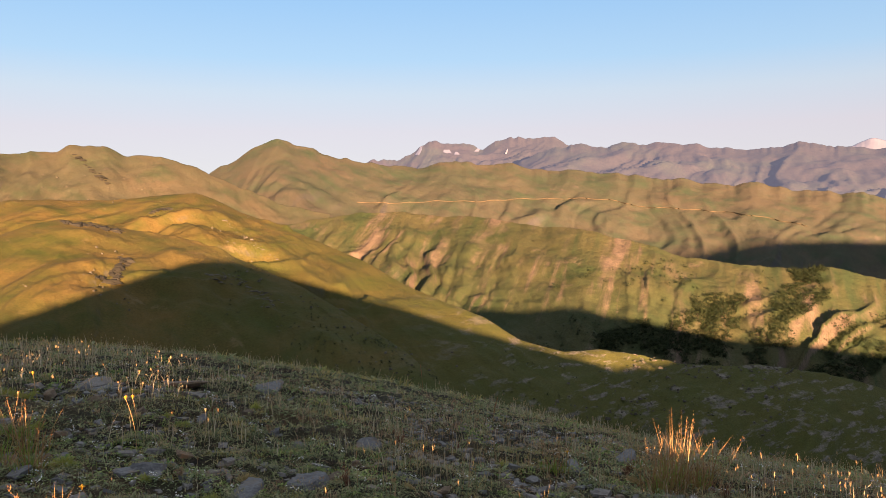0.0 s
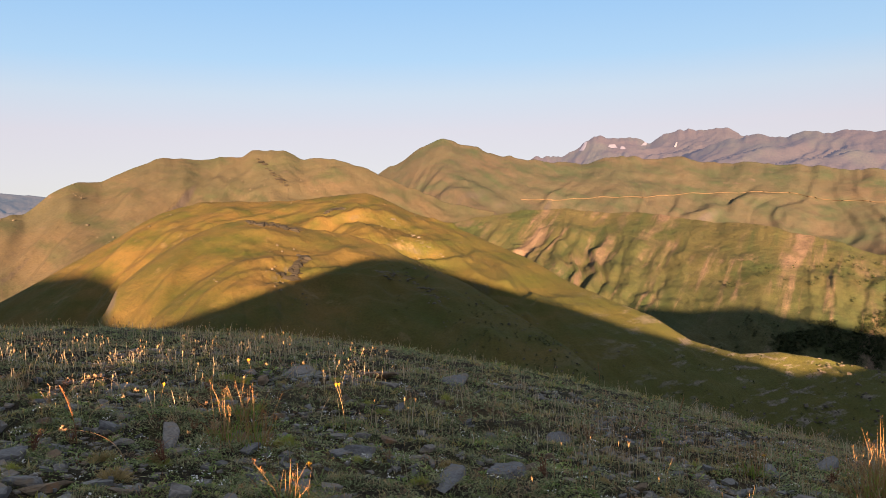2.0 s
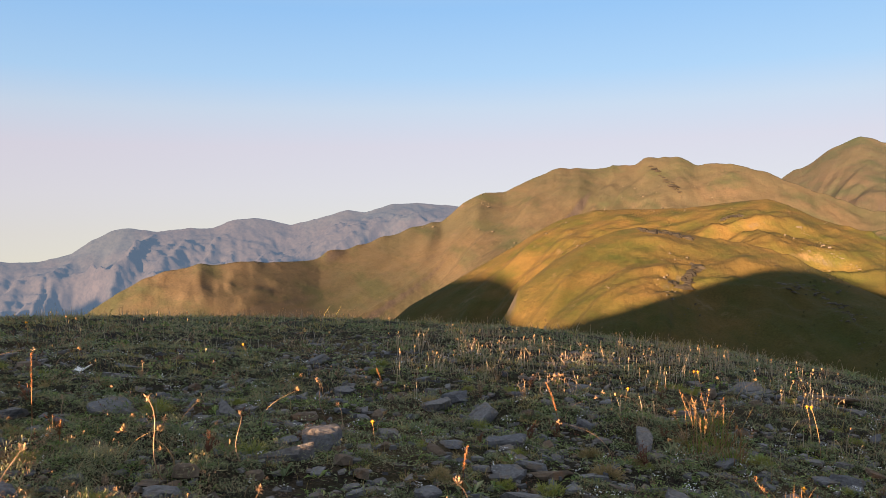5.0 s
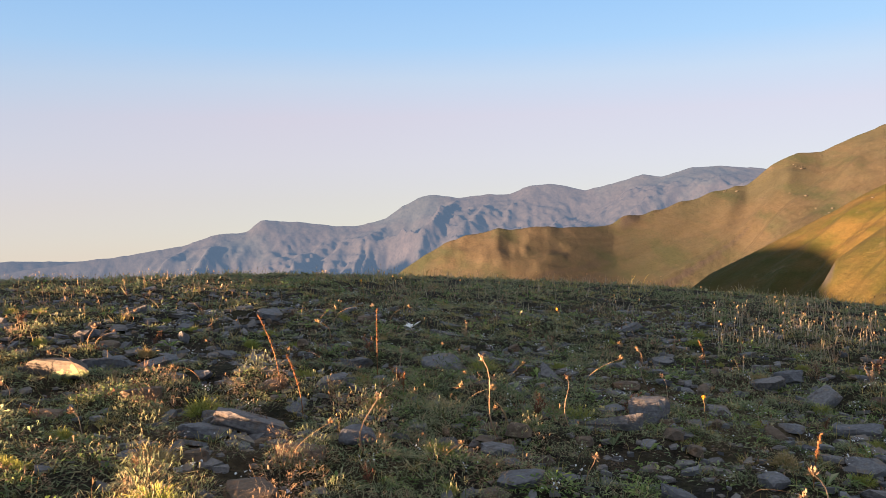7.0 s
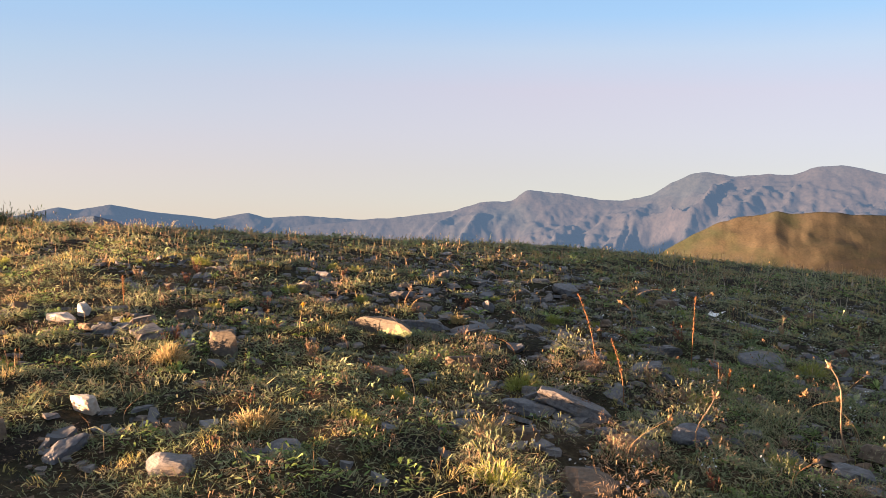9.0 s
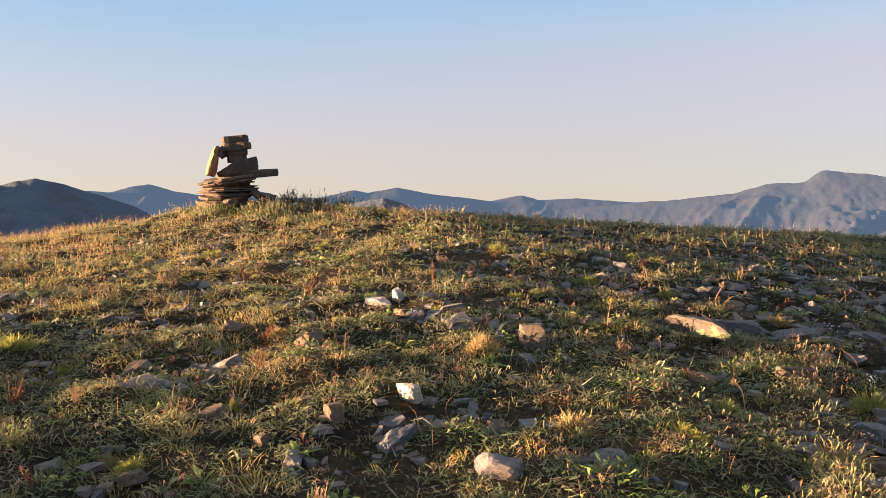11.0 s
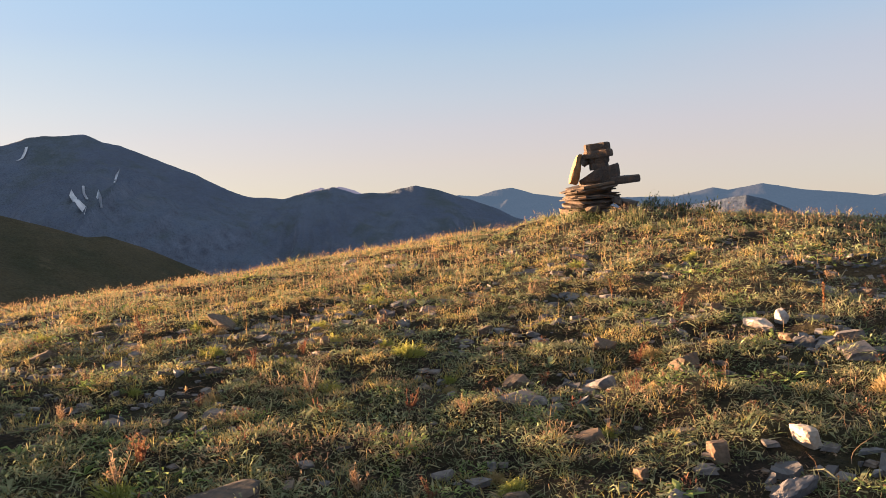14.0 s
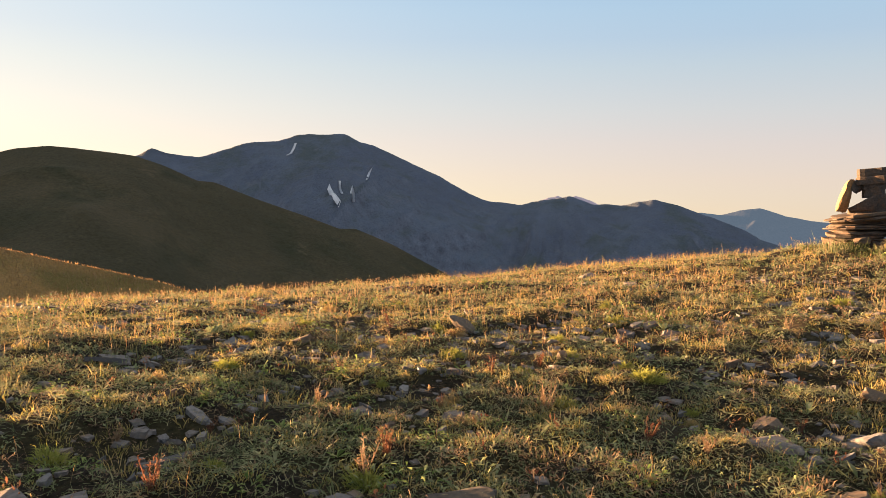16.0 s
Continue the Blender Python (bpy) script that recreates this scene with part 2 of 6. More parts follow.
def mesh_object(name, verts, faces, mats, smooth=True, parent=None):
    me = bpy.data.meshes.new(name)
    verts = np.asarray(verts, dtype=np.float32)
    faces = np.asarray(faces, dtype=np.int32)
    n = faces.shape[1]
    me.vertices.add(len(verts))
    me.vertices.foreach_set("co", verts.ravel())
    me.loops.add(faces.size)
    me.loops.foreach_set("vertex_index", faces.ravel())
    me.polygons.add(len(faces))
    me.polygons.foreach_set("loop_start", np.arange(0, faces.size, n, dtype=np.int32))
    me.polygons.foreach_set("use_smooth", np.full(len(faces), smooth))
    me.update(calc_edges=True)
    for mt in mats if isinstance(mats, (list, tuple)) else [mats]:
        me.materials.append(mt)
    ob = new(name, me)
    ob.parent = parent
    return ob


def grid_faces(rows, cols, wrap=False):
    i = np.arange(rows - 1)[:, None] * cols
    j = np.arange(cols if wrap else cols - 1)[None, :]
    k = (j + 1) % cols
    return np.stack([i + j, i + k, i + cols + k, i + cols + j], -1).reshape(-1, 4)


def hash01(ix, iy, seed):
    h = (ix.astype(np.int64) * 374761393 + iy.astype(np.int64) * 668265263 + seed * 974634777) & 0x7FFFFFFF
    h = ((h ^ (h >> 13)) * 1274126177) & 0x7FFFFFFF
    return ((h ^ (h >> 16)) & 0xFFFF) / 65535.0


def value_noise(x, y, seed=0):
    ix, iy = np.floor(x), np.floor(y)
    fx, fy = x - ix, y - iy
    fx, fy = fx * fx * fx * (fx * (fx * 6 - 15) + 10), fy * fy * fy * (fy * (fy * 6 - 15) + 10)
    a, b = hash01(ix, iy, seed), hash01(ix + 1, iy, seed)
    c, d = hash01(ix, iy + 1, seed), hash01(ix + 1, iy + 1, seed)
    return (a + (b - a) * fx) * (1 - fy) + (c + (d - c) * fx) * fy


def fbm(x, y, octaves=5, seed=0, ridged=False):
    """Layered noise in -1..1; ridged: sharp crests."""
    total, amp, norm = 0, 1.0, 0
    for k in range(octaves):
        v = value_noise(x, y, seed + 17 * k) * 2 - 1
        total = total + amp * ((1 - 2 * np.abs(v)) if ridged else v)
        norm += amp
        amp *= 0.5
        x, y = x * 2.03 + 5.1, y * 2.03 - 3.7
    return total / norm


# the hilltop: how it rounds off, by the way one looks (every 15 degrees from -45)
SLOPE = (-0.0124, -0.1301)
ROUND = [0.003, -0.0004, 0.0001, -0.0074, -0.0107, -0.0103, -0.0089, -0.0068, -0.0064, -0.0061, -0.0028, 0.0044, 0.0081, 0.0113, 0.0119, 0.0125, 0.022, 0.021, 0.018, 0.016, 0.016, 0.016, 0.014, 0.008]
BROW = [0.0003, 0.00044, 0.00023, 0.00046, 0.00051, 0.00043, 0.00037, 0.0003, 0.00034, 0.00046, 0.0003, 2e-05, 2e-05, 2e-05, 3e-05, 5e-05, 5e-05, 5e-05, 5e-05, 5e-05, 5e-05, 5e-05, 0.0001, 0.0002]


def round_table(v):
    fine = np.interp(np.arange(0, 360, 0.5), np.arange(0, 375, 15), np.append(v, v[0]))
    k = np.exp(-0.5 * (np.arange(-40, 41) / 10.0) ** 2)
    return np.convolve(np.concatenate([fine[-40:], fine, fine[:40]]), k / k.sum(), "valid")


ROUND_T, BROW_T = round_table(ROUND), round_table(BROW)


def from_table(table, az):
    f = ((az + 45) % 360) * 2
    i = np.floor(f).astype(int)
    return table[i % 720] + (table[(i + 1) % 720] - table[i % 720]) * (f - i)


def hummock(x, y):
    """Cushions of turf a hand or two across, with hollows between, in -1..1."""
    return fbm(x * 3.1, y * 3.1, 3, 5) * 1.3


def ground_z(x, y):
    """The height of the ground, bumps and all."""
    x, y = np.asarray(x, float), np.asarray(y, float)
    dx, dy = x - CX, y - CY
    r, az = np.hypot(dx, dy), np.degrees(np.arctan2(-dx, dy))
    b, c = from_table(ROUND_T, az), from_table(BROW_T, az)
    a = (SLOPE[0] * dx + SLOPE[1] * dy) / np.maximum(r, 1e-6)
    # long ridges run out to both sides, steep slopes fall ahead and behind
    steepest = 0.42 - 0.12 * np.cos(2 * np.radians(az - 100)) - 0.03 * np.cos(np.radians(az + 80)) + 0.07 * np.exp(-(((az + 90) / 35) ** 2))
    r1 = (-b + np.sqrt(b * b + 3 * c * (a + steepest))) / (3 * c)
    q = np.minimum(r, r1)
    z = 0.232 + a * q - b * q * q - c * q ** 3
    z = z - 0.07 * np.exp(-((x + 4.5) ** 2 / 9 + (y + 3.2) ** 2 / 4)) + 0.03 * np.exp(-((x + 5) ** 2 / 9 + (y - 0.3) ** 2 / 1.5))
    # underfoot and sunward, out of view, it is lowered to let sunlight through
    z = z - 0.38 * np.exp(-((r / 2.4) ** 2))
    south = np.clip((az % 360 - 164) / 24, 0, 1) * np.clip((318 - az % 360) / 30, 0, 1)
    z = z - south * south * (3 - 2 * south) * 0.12 * np.clip(r - 1, 0, 6)
    # unseen swells added behind, to keep the low sun off the brow grass
    z = z + 0.34 * np.exp(-(((x - 1.8) / 1.9) ** 2) - (y + 3.5) ** 2)
    z = z + 0.25 * np.exp(-(((x + 0.5) / 0.75) ** 2) - ((y + 2.9) / 0.8) ** 2)
    z = z + 0.15 * np.exp(-((x + 1.5) ** 2 + (y + 2.0) ** 2) / 0.3)
    # the west side leans a little towards the sun
    west = np.clip((-1.2 - x) / 3, 0, 1)
    z = z + 0.034 * np.where(y > -2.3, 0.55 * np.clip(y + 2.3, 0, 4.4) * np.exp(-((np.maximum(r - 5, 0) / 9) ** 2)), np.clip(y + 2.3, -4, 0) * np.exp(-((np.maximum(r - 6, 0) / 6) ** 2))) * west * west * (3 - 2 * west)
    # below the brow a long slope, then the valleys
    beyond = r - q
    z = z - np.where(beyond < 260, steepest * beyond, steepest * 260 + (beyond - 260) * 0.13)
    near = 0.04 * fbm(x * 1.1, y * 1.1, 2, 3) + 0.046 * hummock(x, y)
    wide = np.clip((r - 15) / 200, 0, 1) * 6 * fbm(x / 45, y / 45, 5, 9)
    # a lower shoulder, unseen behind to the east, added to shade the valley
    side, out = np.abs(dx * 0.087 + dy * 0.996), dx * 0.996 - dy * 0.087
    crest = np.interp(out, [-1, 0, 60, 185, 430, 560, 800, 1200], [-900, -40, -40, -64, -58, -84, -112, -185])
    z = np.where(out > 20, np.maximum(z, crest - 0.45 * side), z)
    mound = 0.21 * np.exp(-((x + 12.9) ** 2 + (y + 5.7) ** 2) / 3.2)
    return z + near + wide + mound


def build_ground():
    az = np.radians(np.concatenate([np.arange(-36, 176, 0.36), np.arange(176, 324, 2.0)]))
    rad = [0.0]
    while rad[-1] < 4900:
        rad.append(rad[-1] + (0.5 if rad[-1] < 2.5 else max(0.06, rad[-1] * 0.0125) if rad[-1] < 14 else rad[-1] * 0.025 if rad[-1] < 60 else rad[-1] * 0.035))
    rad = np.array(rad)
    x = CX - np.sin(az)[None, :] * rad[:, None]
    y = CY + np.cos(az)[None, :] * rad[:, None]
    v = np.stack([x, y, ground_z(x, y)], -1).reshape(-1, 3)
    f = grid_faces(len(rad), len(az), wrap=True)
    ob = mesh_object("ground", v, f, MAT_GROUND)
    return tagged(ob, "stony alpine meadow ground, dark soil between low turf, falling into valleys", "ground", kind="structure")


class Ridge:
    """The surface of a range, to lay things on: rows from foot to crest, columns along the crest."""


def ridge(name, label, crest, drop, reach, mat, rough=0.16, jag=0.0, seed=1, step=0.1, rows=70, back=0.35, size=0.45, bow=0.0, slant=0.5, ribs=0.0, wander=0.35, lumps=(), crisp=3):
    """A range: its crest runs through (way in degrees, degrees up, metres off); it falls by drop within reach towards the hilltop.
    lumps: knobs (or hollows) on its face: way, degrees up, half width, half depth and height in metres, degrees turned."""
    table = np.array(sorted(crest))
    az = np.arange(table[0, 0], table[-1, 0] + step / 2, step)
    el = np.interp(az, table[:, 0], table[:, 1])
    k = np.exp(-0.5 * (np.arange(-6, 7) / (0.11 / step)) ** 2)
    el = np.convolve(np.pad(el, 6, mode="edge"), k / k.sum(), "valid")
    rc = np.interp(az, table[:, 0], table[:, 2])
    rc = np.convolve(np.pad(rc, 60, mode="edge"), np.hanning(121) / 60, "valid")
    zc = EYE_Z + rc * np.tan(np.radians(el))
    arc = np.radians(az) * rc
    zc = zc + jag * fbm(arc / (reach * 0.06), arc * 0, 5, seed + 3) * reach * 0.03
    wide = int(2.5 / step)
    zs = np.convolve(np.pad(zc, wide, mode="edge"), np.hanning(2 * wide + 1) / wide, "valid")
    v = np.concatenate([-np.linspace(1, 0, rows) ** 1.25, (np.linspace(0, 1, max(6, rows // 5)) ** 1.2 * back)[1:]])
    V = v[:, None]
    front = V < 0
    depth = np.abs(V)
    # spurs and gullies run aslant down from the crest
    warp = fbm(arc[None] / (reach * 0.7), V * 1.6, 3, seed + 11)
    along = arc[None] / reach + slant * V + wander * warp
    if crisp > 3:  # broken, uneven gullies
        along = along + 0.07 * fbm(arc[None] / (reach * 0.16), V * 4, 4, seed + 13)
    spur = fbm(along / size, V * 0.9 + warp * wander * 3, crisp, seed, ridged=True) + 0.45 * fbm(along / size * 2.7, V * 1.0, crisp + 1, seed + 7, ridged=True)
    spur = spur + ribs * fbm(along / size * 5.5, V * 0.6 + warp * wander, 4, seed + 23, ridged=True)
    if crisp > 3:
        spur = 0.3 + (spur - 0.3) * np.clip(0.7 + 1.3 * fbm(arc[None] / (reach * 0.3), V * 3, 3, seed + 29), 0.15, 1.5)
    fine = fbm(arc[None] / (reach * 0.07), V * 14, 5, seed + 5)
    fade = np.clip(depth * 4, 0, 1) * (0.3 + 0.7 * np.clip(depth * 1.6, 0, 1))
    r = rc[None] + V * reach * (1 + 0.15 * warp * depth)
    fall = np.where(front, depth ** (1 + bow), depth)
    ease = np.clip(depth * 6, 0, 1)
    ease = ease * ease * (3 - 2 * ease)
    z = zc[None] * (1 - ease) + zs[None] * ease - drop * fall + drop * (rough * (spur - 0.3) + rough * 0.2 * fine) * fade
    z = z + drop * 0.01 * fine * np.clip(depth * 30, 0, 1)
    for la, le, half_w, half_d, high, turned in lumps:
        j = int(np.argmin(np.abs(az - la)))
        d = np.linspace(0, 1, 400)
        k = d[np.argmin(np.abs(np.degrees(np.arctan2(zc[j] - drop * d ** (1 + bow) - EYE_Z, rc[j] - reach * d)) - le))]
        p, q = np.radians(az[None] - la) * rc[None], (V + k) * reach
        c, sn = math.cos(radians(turned)), math.sin(radians(turned))
        z = z + high * np.exp(-(((p * c + q * sn) / half_w) ** 2) - ((q * c - p * sn) / half_d) ** 2)
    a = np.radians(az)[None]
    x, y = CX - np.sin(a) * r, CY + np.cos(a) * r
    ob = mesh_object(name, np.stack([x, y, z], -1).reshape(-1, 3), grid_faces(len(v), len(az)), mat)
    tagged(ob, label, "mountain", kind="structure")
    s = Ridge()
    s.ob, s.az, s.x, s.y, s.z = ob, az, x[:rows], y[:rows], z[:rows]
    s.el = np.degrees(np.arctan2(s.z - EYE_Z, np.hypot(s.x - CX, s.y - CY)))
    return s


def knobs(seed, n, a0, a1, e0, e1, half, high):
    """Small rocky knobs strewn over a stretch of a face."""
    r = np.random.default_rng(seed)
    return [(r.uniform(a0, a1), r.uniform(e0, e1), half * r.uniform(0.6, 1.7), half * r.uniform(0.6, 1.7), high * r.uniform(0.4, 1.3), r.uniform(-40, 40)) for _ in range(n)]


def on_range(s, az, el):
    """The place on the range's near face that lies that way and that high."""
    j = int(np.clip(round((az - s.az[0]) / (s.az[1] - s.az[0])), 0, len(s.az) - 1))
    col = np.maximum.accumulate(s.el[:, j])
    i = int(np.clip(np.searchsorted(col, el), 1, len(col) - 1))
    t = float(np.clip((el - col[i - 1]) / max(col[i] - col[i - 1], 1e-6), 0, 1))
    return Vector([float(q[i - 1, j] * (1 - t) + q[i, j] * t) for q in (s.x, s.y, s.z)])

build_ground()

# ---- the ranges round the hilltop ----
def far(rows, metres):
    return [(a, e, metres) for a, e in rows]


SNOWY = [(-11, 4.21), (-9.3, 4.76), (-8.7, 5.04), (-7.9, 5.69), (-6.7, 5.6), (-5.1, 5.47), (-3.9, 5.37), (-2.9, 4.75), (-1.9, 5.12), (-0.7, 5.05), (0.5, 5.34), (1.7, 4.91), (3.1, 4.0), (4.6, 4.01), (4.9, 4.33), (5.3, 3.89), (7, 3.3), (10, 2.0)]
SNOWY_RANGE = ridge("snowy_range", "distant rocky range in violet haze with small snow patches", far(SNOWY, 4500), 500, 900, MAT_FAR, 0.13, 0.7, 21, 0.08, 70, ribs=0.3)
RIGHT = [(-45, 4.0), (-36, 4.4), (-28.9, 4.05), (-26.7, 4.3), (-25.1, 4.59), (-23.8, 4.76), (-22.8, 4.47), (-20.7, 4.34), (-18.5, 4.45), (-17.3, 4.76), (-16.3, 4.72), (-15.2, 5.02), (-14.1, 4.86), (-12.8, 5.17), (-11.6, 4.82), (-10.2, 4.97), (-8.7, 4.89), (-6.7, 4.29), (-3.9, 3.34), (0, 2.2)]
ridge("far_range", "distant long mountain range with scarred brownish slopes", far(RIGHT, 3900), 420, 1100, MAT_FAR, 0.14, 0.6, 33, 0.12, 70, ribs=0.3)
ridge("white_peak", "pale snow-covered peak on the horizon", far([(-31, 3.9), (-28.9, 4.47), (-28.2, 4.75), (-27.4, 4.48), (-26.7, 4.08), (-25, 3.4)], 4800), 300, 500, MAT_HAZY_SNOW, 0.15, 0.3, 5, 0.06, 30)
CONE = [(-45, -0.8, 2900), (-36, 0.2, 2800), (-28.9, 0.96, 2700), (-20, 2.07, 2600), (-12.6, 2.8, 2600), (-7.1, 3.38, 2600), (-4.7, 3.65, 2600), (-2.7, 3.84, 2600), (-0.7, 3.66, 2500), (3.4, 3.53, 2400), (5.7, 3.81, 2350), (7.3, 4.21, 2300), (8.9, 4.92, 2300), (10.5, 5.3, 2250), (11.3, 5.56, 2250), (12, 5.29, 2250), (13.2, 4.77, 2250), (14.3, 3.98, 2250), (15.9, 3.08, 2200), (17.3, 2.23, 2200), (22, 1, 2200)]
CONE_MOUNTAIN = ridge("cone_mountain", "broad brown-green mountain with a cone-shaped top, a track along its flank", CONE, 480, 1150, MAT_BROWN_MT, 0.11, 0.45, 41, 0.13, 110, slant=0.3, ribs=0.3, wander=0.3)
SPURS = [(-45, -5.5, 1250), (-36, -4.8, 1250), (-29, -4.06, 1200), (-26.2, -3.55, 1200), (-23.5, -3.68, 1150), (-20, -3.43, 1150), (-18.6, -3.26, 1150), (-16.4, -2.7, 1150), (-14.5, -2.12, 1150), (-12.9, -1.72, 1150), (-11, -1.2, 1150), (-9.8, -0.92, 1150), (-7.1, -0.7, 1200), (-3.1, -0.06, 1250), (1.8, 0.26, 1300), (5.8, 0.3, 1300), (10.6, -0.34, 1300), (16, -1, 1250), (20, -3, 1200)]
SPURRED_RIDGE = ridge("spurred_ridge", "sunlit green and ochre ridge with bare eroded spurs", SPURS, 240, 560, MAT_MID, 0.115, 0.3, 52, 0.11, 140, size=0.40, slant=0.38, ribs=0.42, wander=0.3, crisp=4)
BROAD = [(8, 0.2, 1600), (14.3, 1.98, 1600), (16, 3.05, 1600), (17.3, 3.78, 1600), (18.4, 4, 1600), (20.4, 4.32, 1600), (21.3, 4.15, 1600), (22.7, 4.69, 1600), (24.9, 5.01, 1600), (25.5, 4.54, 1600), (27.1, 4.49, 1600), (28.3, 4.18, 1580), (31.1, 4.13, 1550), (33.1, 3.31, 1500), (34.7, 2.56, 1450), (36.1, 2.64, 1420), (37.6, 2.05, 1400), (39.2, 0.66, 1350), (44.7, -0.76, 1250), (47.9, -1.8, 1150), (51.7, -1.89, 1080), (53.3, -1.68, 1050), (55.2, -1.82, 1040), (56, -1.61, 1040), (58.4, -2.38, 1030), (59.6, -2.97, 1020), (61.2, -3.56, 1000), (62.9, -4.75, 980), (66, -7.5, 950), (70, -11, 900)]
BROAD_MOUNTAIN = ridge("broad_mountain", "broad golden-brown grassy mountain running down to a rocky knoll", BROAD, 420, 760, MAT_OLIVE, 0.085, 0.4, 66, 0.12, 130, size=0.36, slant=1.1, ribs=0.3, wander=0.5, lumps=[(55.2, -2.9, 18, 26, -4, 0), (52.6, -3.3, 30, 24, -4, 0), (36.6, 1.2, 12, 30, 6, 0), (33.0, 1.0, 20, 45, 7, 20), (40.2, -1.0, 14, 40, 5, 15), (29.5, 2.2, 14, 60, 7, 10)] + knobs(1, 34, 50.5, 60.0, -4.6, -2.2, 9, 1.7) + knobs(2, 40, 22, 48, -1.5, 3.2, 10, 1.8))
HUMP = [(-45, -12.5, 700), (-36, -11.6, 650), (-29.1, -10.99, 600), (-26.9, -10.49, 590), (-24.2, -10.15, 570), (-21.5, -9.92, 550), (-20, -10.15, 540), (-16.4, -10.21, 520), (-12.6, -9.58, 500), (-11, -9.34, 490), (-8.6, -9.55, 470), (-5.4, -8.71, 450), (-3, -7.2, 450), (0.2, -5.97, 480), (3.4, -4.44, 520), (5.8, -3, 560), (9, -1.55, 620), (11.3, -0.53, 650), (14, 0.36, 680), (15.9, 1.38, 700), (17, 1.77, 700), (18.8, 1.65, 700), (22.4, 1.28, 700), (28.3, 1.3, 680), (29.9, 0.91, 670), (31.1, 0.48, 660), (35.2, -1.79, 620), (38.4, -3.56, 600), (41.6, -5.3, 580), (46, -9, 560)]
GRASSY_HILL = ridge("grassy_hill", "golden grassy hill whose long shoulder shows tilted slate beds", HUMP, 110, 330, MAT_HILL, 0.15, 0.07, 74, 0.16, 110, size=0.36, slant=0.9, bow=0.12, ribs=0.25, lumps=knobs(4, 40, 9, 32, -3.0, 1.2, 4.5, 1.4) + knobs(5, 40, -26, 4, -14, -9.4, 4.0, 1.3) + [(19.4, 0.5, 14, 8, 1.5, 0), (26.8, 0.6, 14, 24, 2, 15), (13.0, -2.0, 8, 26, 1.5, 30), (33.0, -1.5, 10, 30, 3, 10)])
SPINE = [(-4, -15.5, 280), (-0.5, -12.27, 300), (2.7, -9.47, 340), (5.9, -7.41, 380), (9.8, -4.93, 430), (13.7, -3.06, 480), (15.9, -2.04, 500), (17.8, -1.31, 510), (21, -0.72, 520), (23.4, -0.21, 520), (25.4, 0.07, 520), (27.1, -0.24, 510), (29.1, -1.03, 490), (31.2, -2.23, 470), (32.8, -3.43, 450), (33.8, -4.23, 440), (34.6, -5.83, 430), (35.2, -6.62, 420), (38, -10, 400)]
GRASSY_SPINE = ridge("grassy_spine", "rounded golden grassy shoulder, half in the shadow of the hilltop", SPINE, 90, 260, MAT_HILL, 0.10, 0.05, 85, 0.1, 90, bow=0.2, ribs=0.2, lumps=knobs(3, 30, 13, 26, -4.5, -0.6, 3.2, 0.9) + [(24.0, -0.9, 14, 6, 2.5, 10), (22.6, -3.5, 2.5, 16, -2.5, 25), (21.8, -3.1, 2.5, 14, -2.5, 25), (23.3, -4.2, 2.5, 14, -2, 30), (15.4, -4.6, 10, 8, 2, 0), (12.2, -6.6, 12, 8, 2.2, 0), (8.0, -9.5, 12, 12, 2.5, 0), (30.5, -3.5, 8, 26, 3, 15)])
BLUE = [(32, 0.2), (35.7, 0.9), (36.6, 1.28), (38.2, 1.76), (40.5, 2.02), (42.6, 2.01), (44.7, 1.39), (45.9, 1.58), (48, 1.01), (49.8, 0.63), (52.1, 1.14), (53.7, 1.05), (55.2, 0.45), (56.8, 0.47), (58.8, 0.23), (60.6, 0.54), (61.6, 0.35), (62.8, -0.23), (64, -1.1), (66.1, -1.59), (67.7, -1.56), (70.1, -1.2), (72.7, -1.03), (73.7, -1.77), (76, -1.96), (78, -2.62), (80.2, -2.94), (82.1, -3.15), (90, -4)]
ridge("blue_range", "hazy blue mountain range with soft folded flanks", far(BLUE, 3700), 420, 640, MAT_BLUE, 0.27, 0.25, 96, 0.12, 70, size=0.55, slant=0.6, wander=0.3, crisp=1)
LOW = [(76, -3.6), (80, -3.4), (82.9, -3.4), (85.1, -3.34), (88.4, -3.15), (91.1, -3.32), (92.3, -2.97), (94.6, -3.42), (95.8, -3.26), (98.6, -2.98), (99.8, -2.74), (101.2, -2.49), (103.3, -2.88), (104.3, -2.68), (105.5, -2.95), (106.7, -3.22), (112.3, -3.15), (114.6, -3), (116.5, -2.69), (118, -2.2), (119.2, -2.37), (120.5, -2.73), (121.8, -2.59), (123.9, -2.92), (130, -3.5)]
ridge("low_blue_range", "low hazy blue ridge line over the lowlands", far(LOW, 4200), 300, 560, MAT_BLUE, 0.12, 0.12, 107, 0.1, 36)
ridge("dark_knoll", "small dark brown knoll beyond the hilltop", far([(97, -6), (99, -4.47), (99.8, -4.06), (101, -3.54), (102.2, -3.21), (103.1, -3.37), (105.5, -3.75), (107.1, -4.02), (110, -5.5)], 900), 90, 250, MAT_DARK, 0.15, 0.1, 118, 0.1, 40)
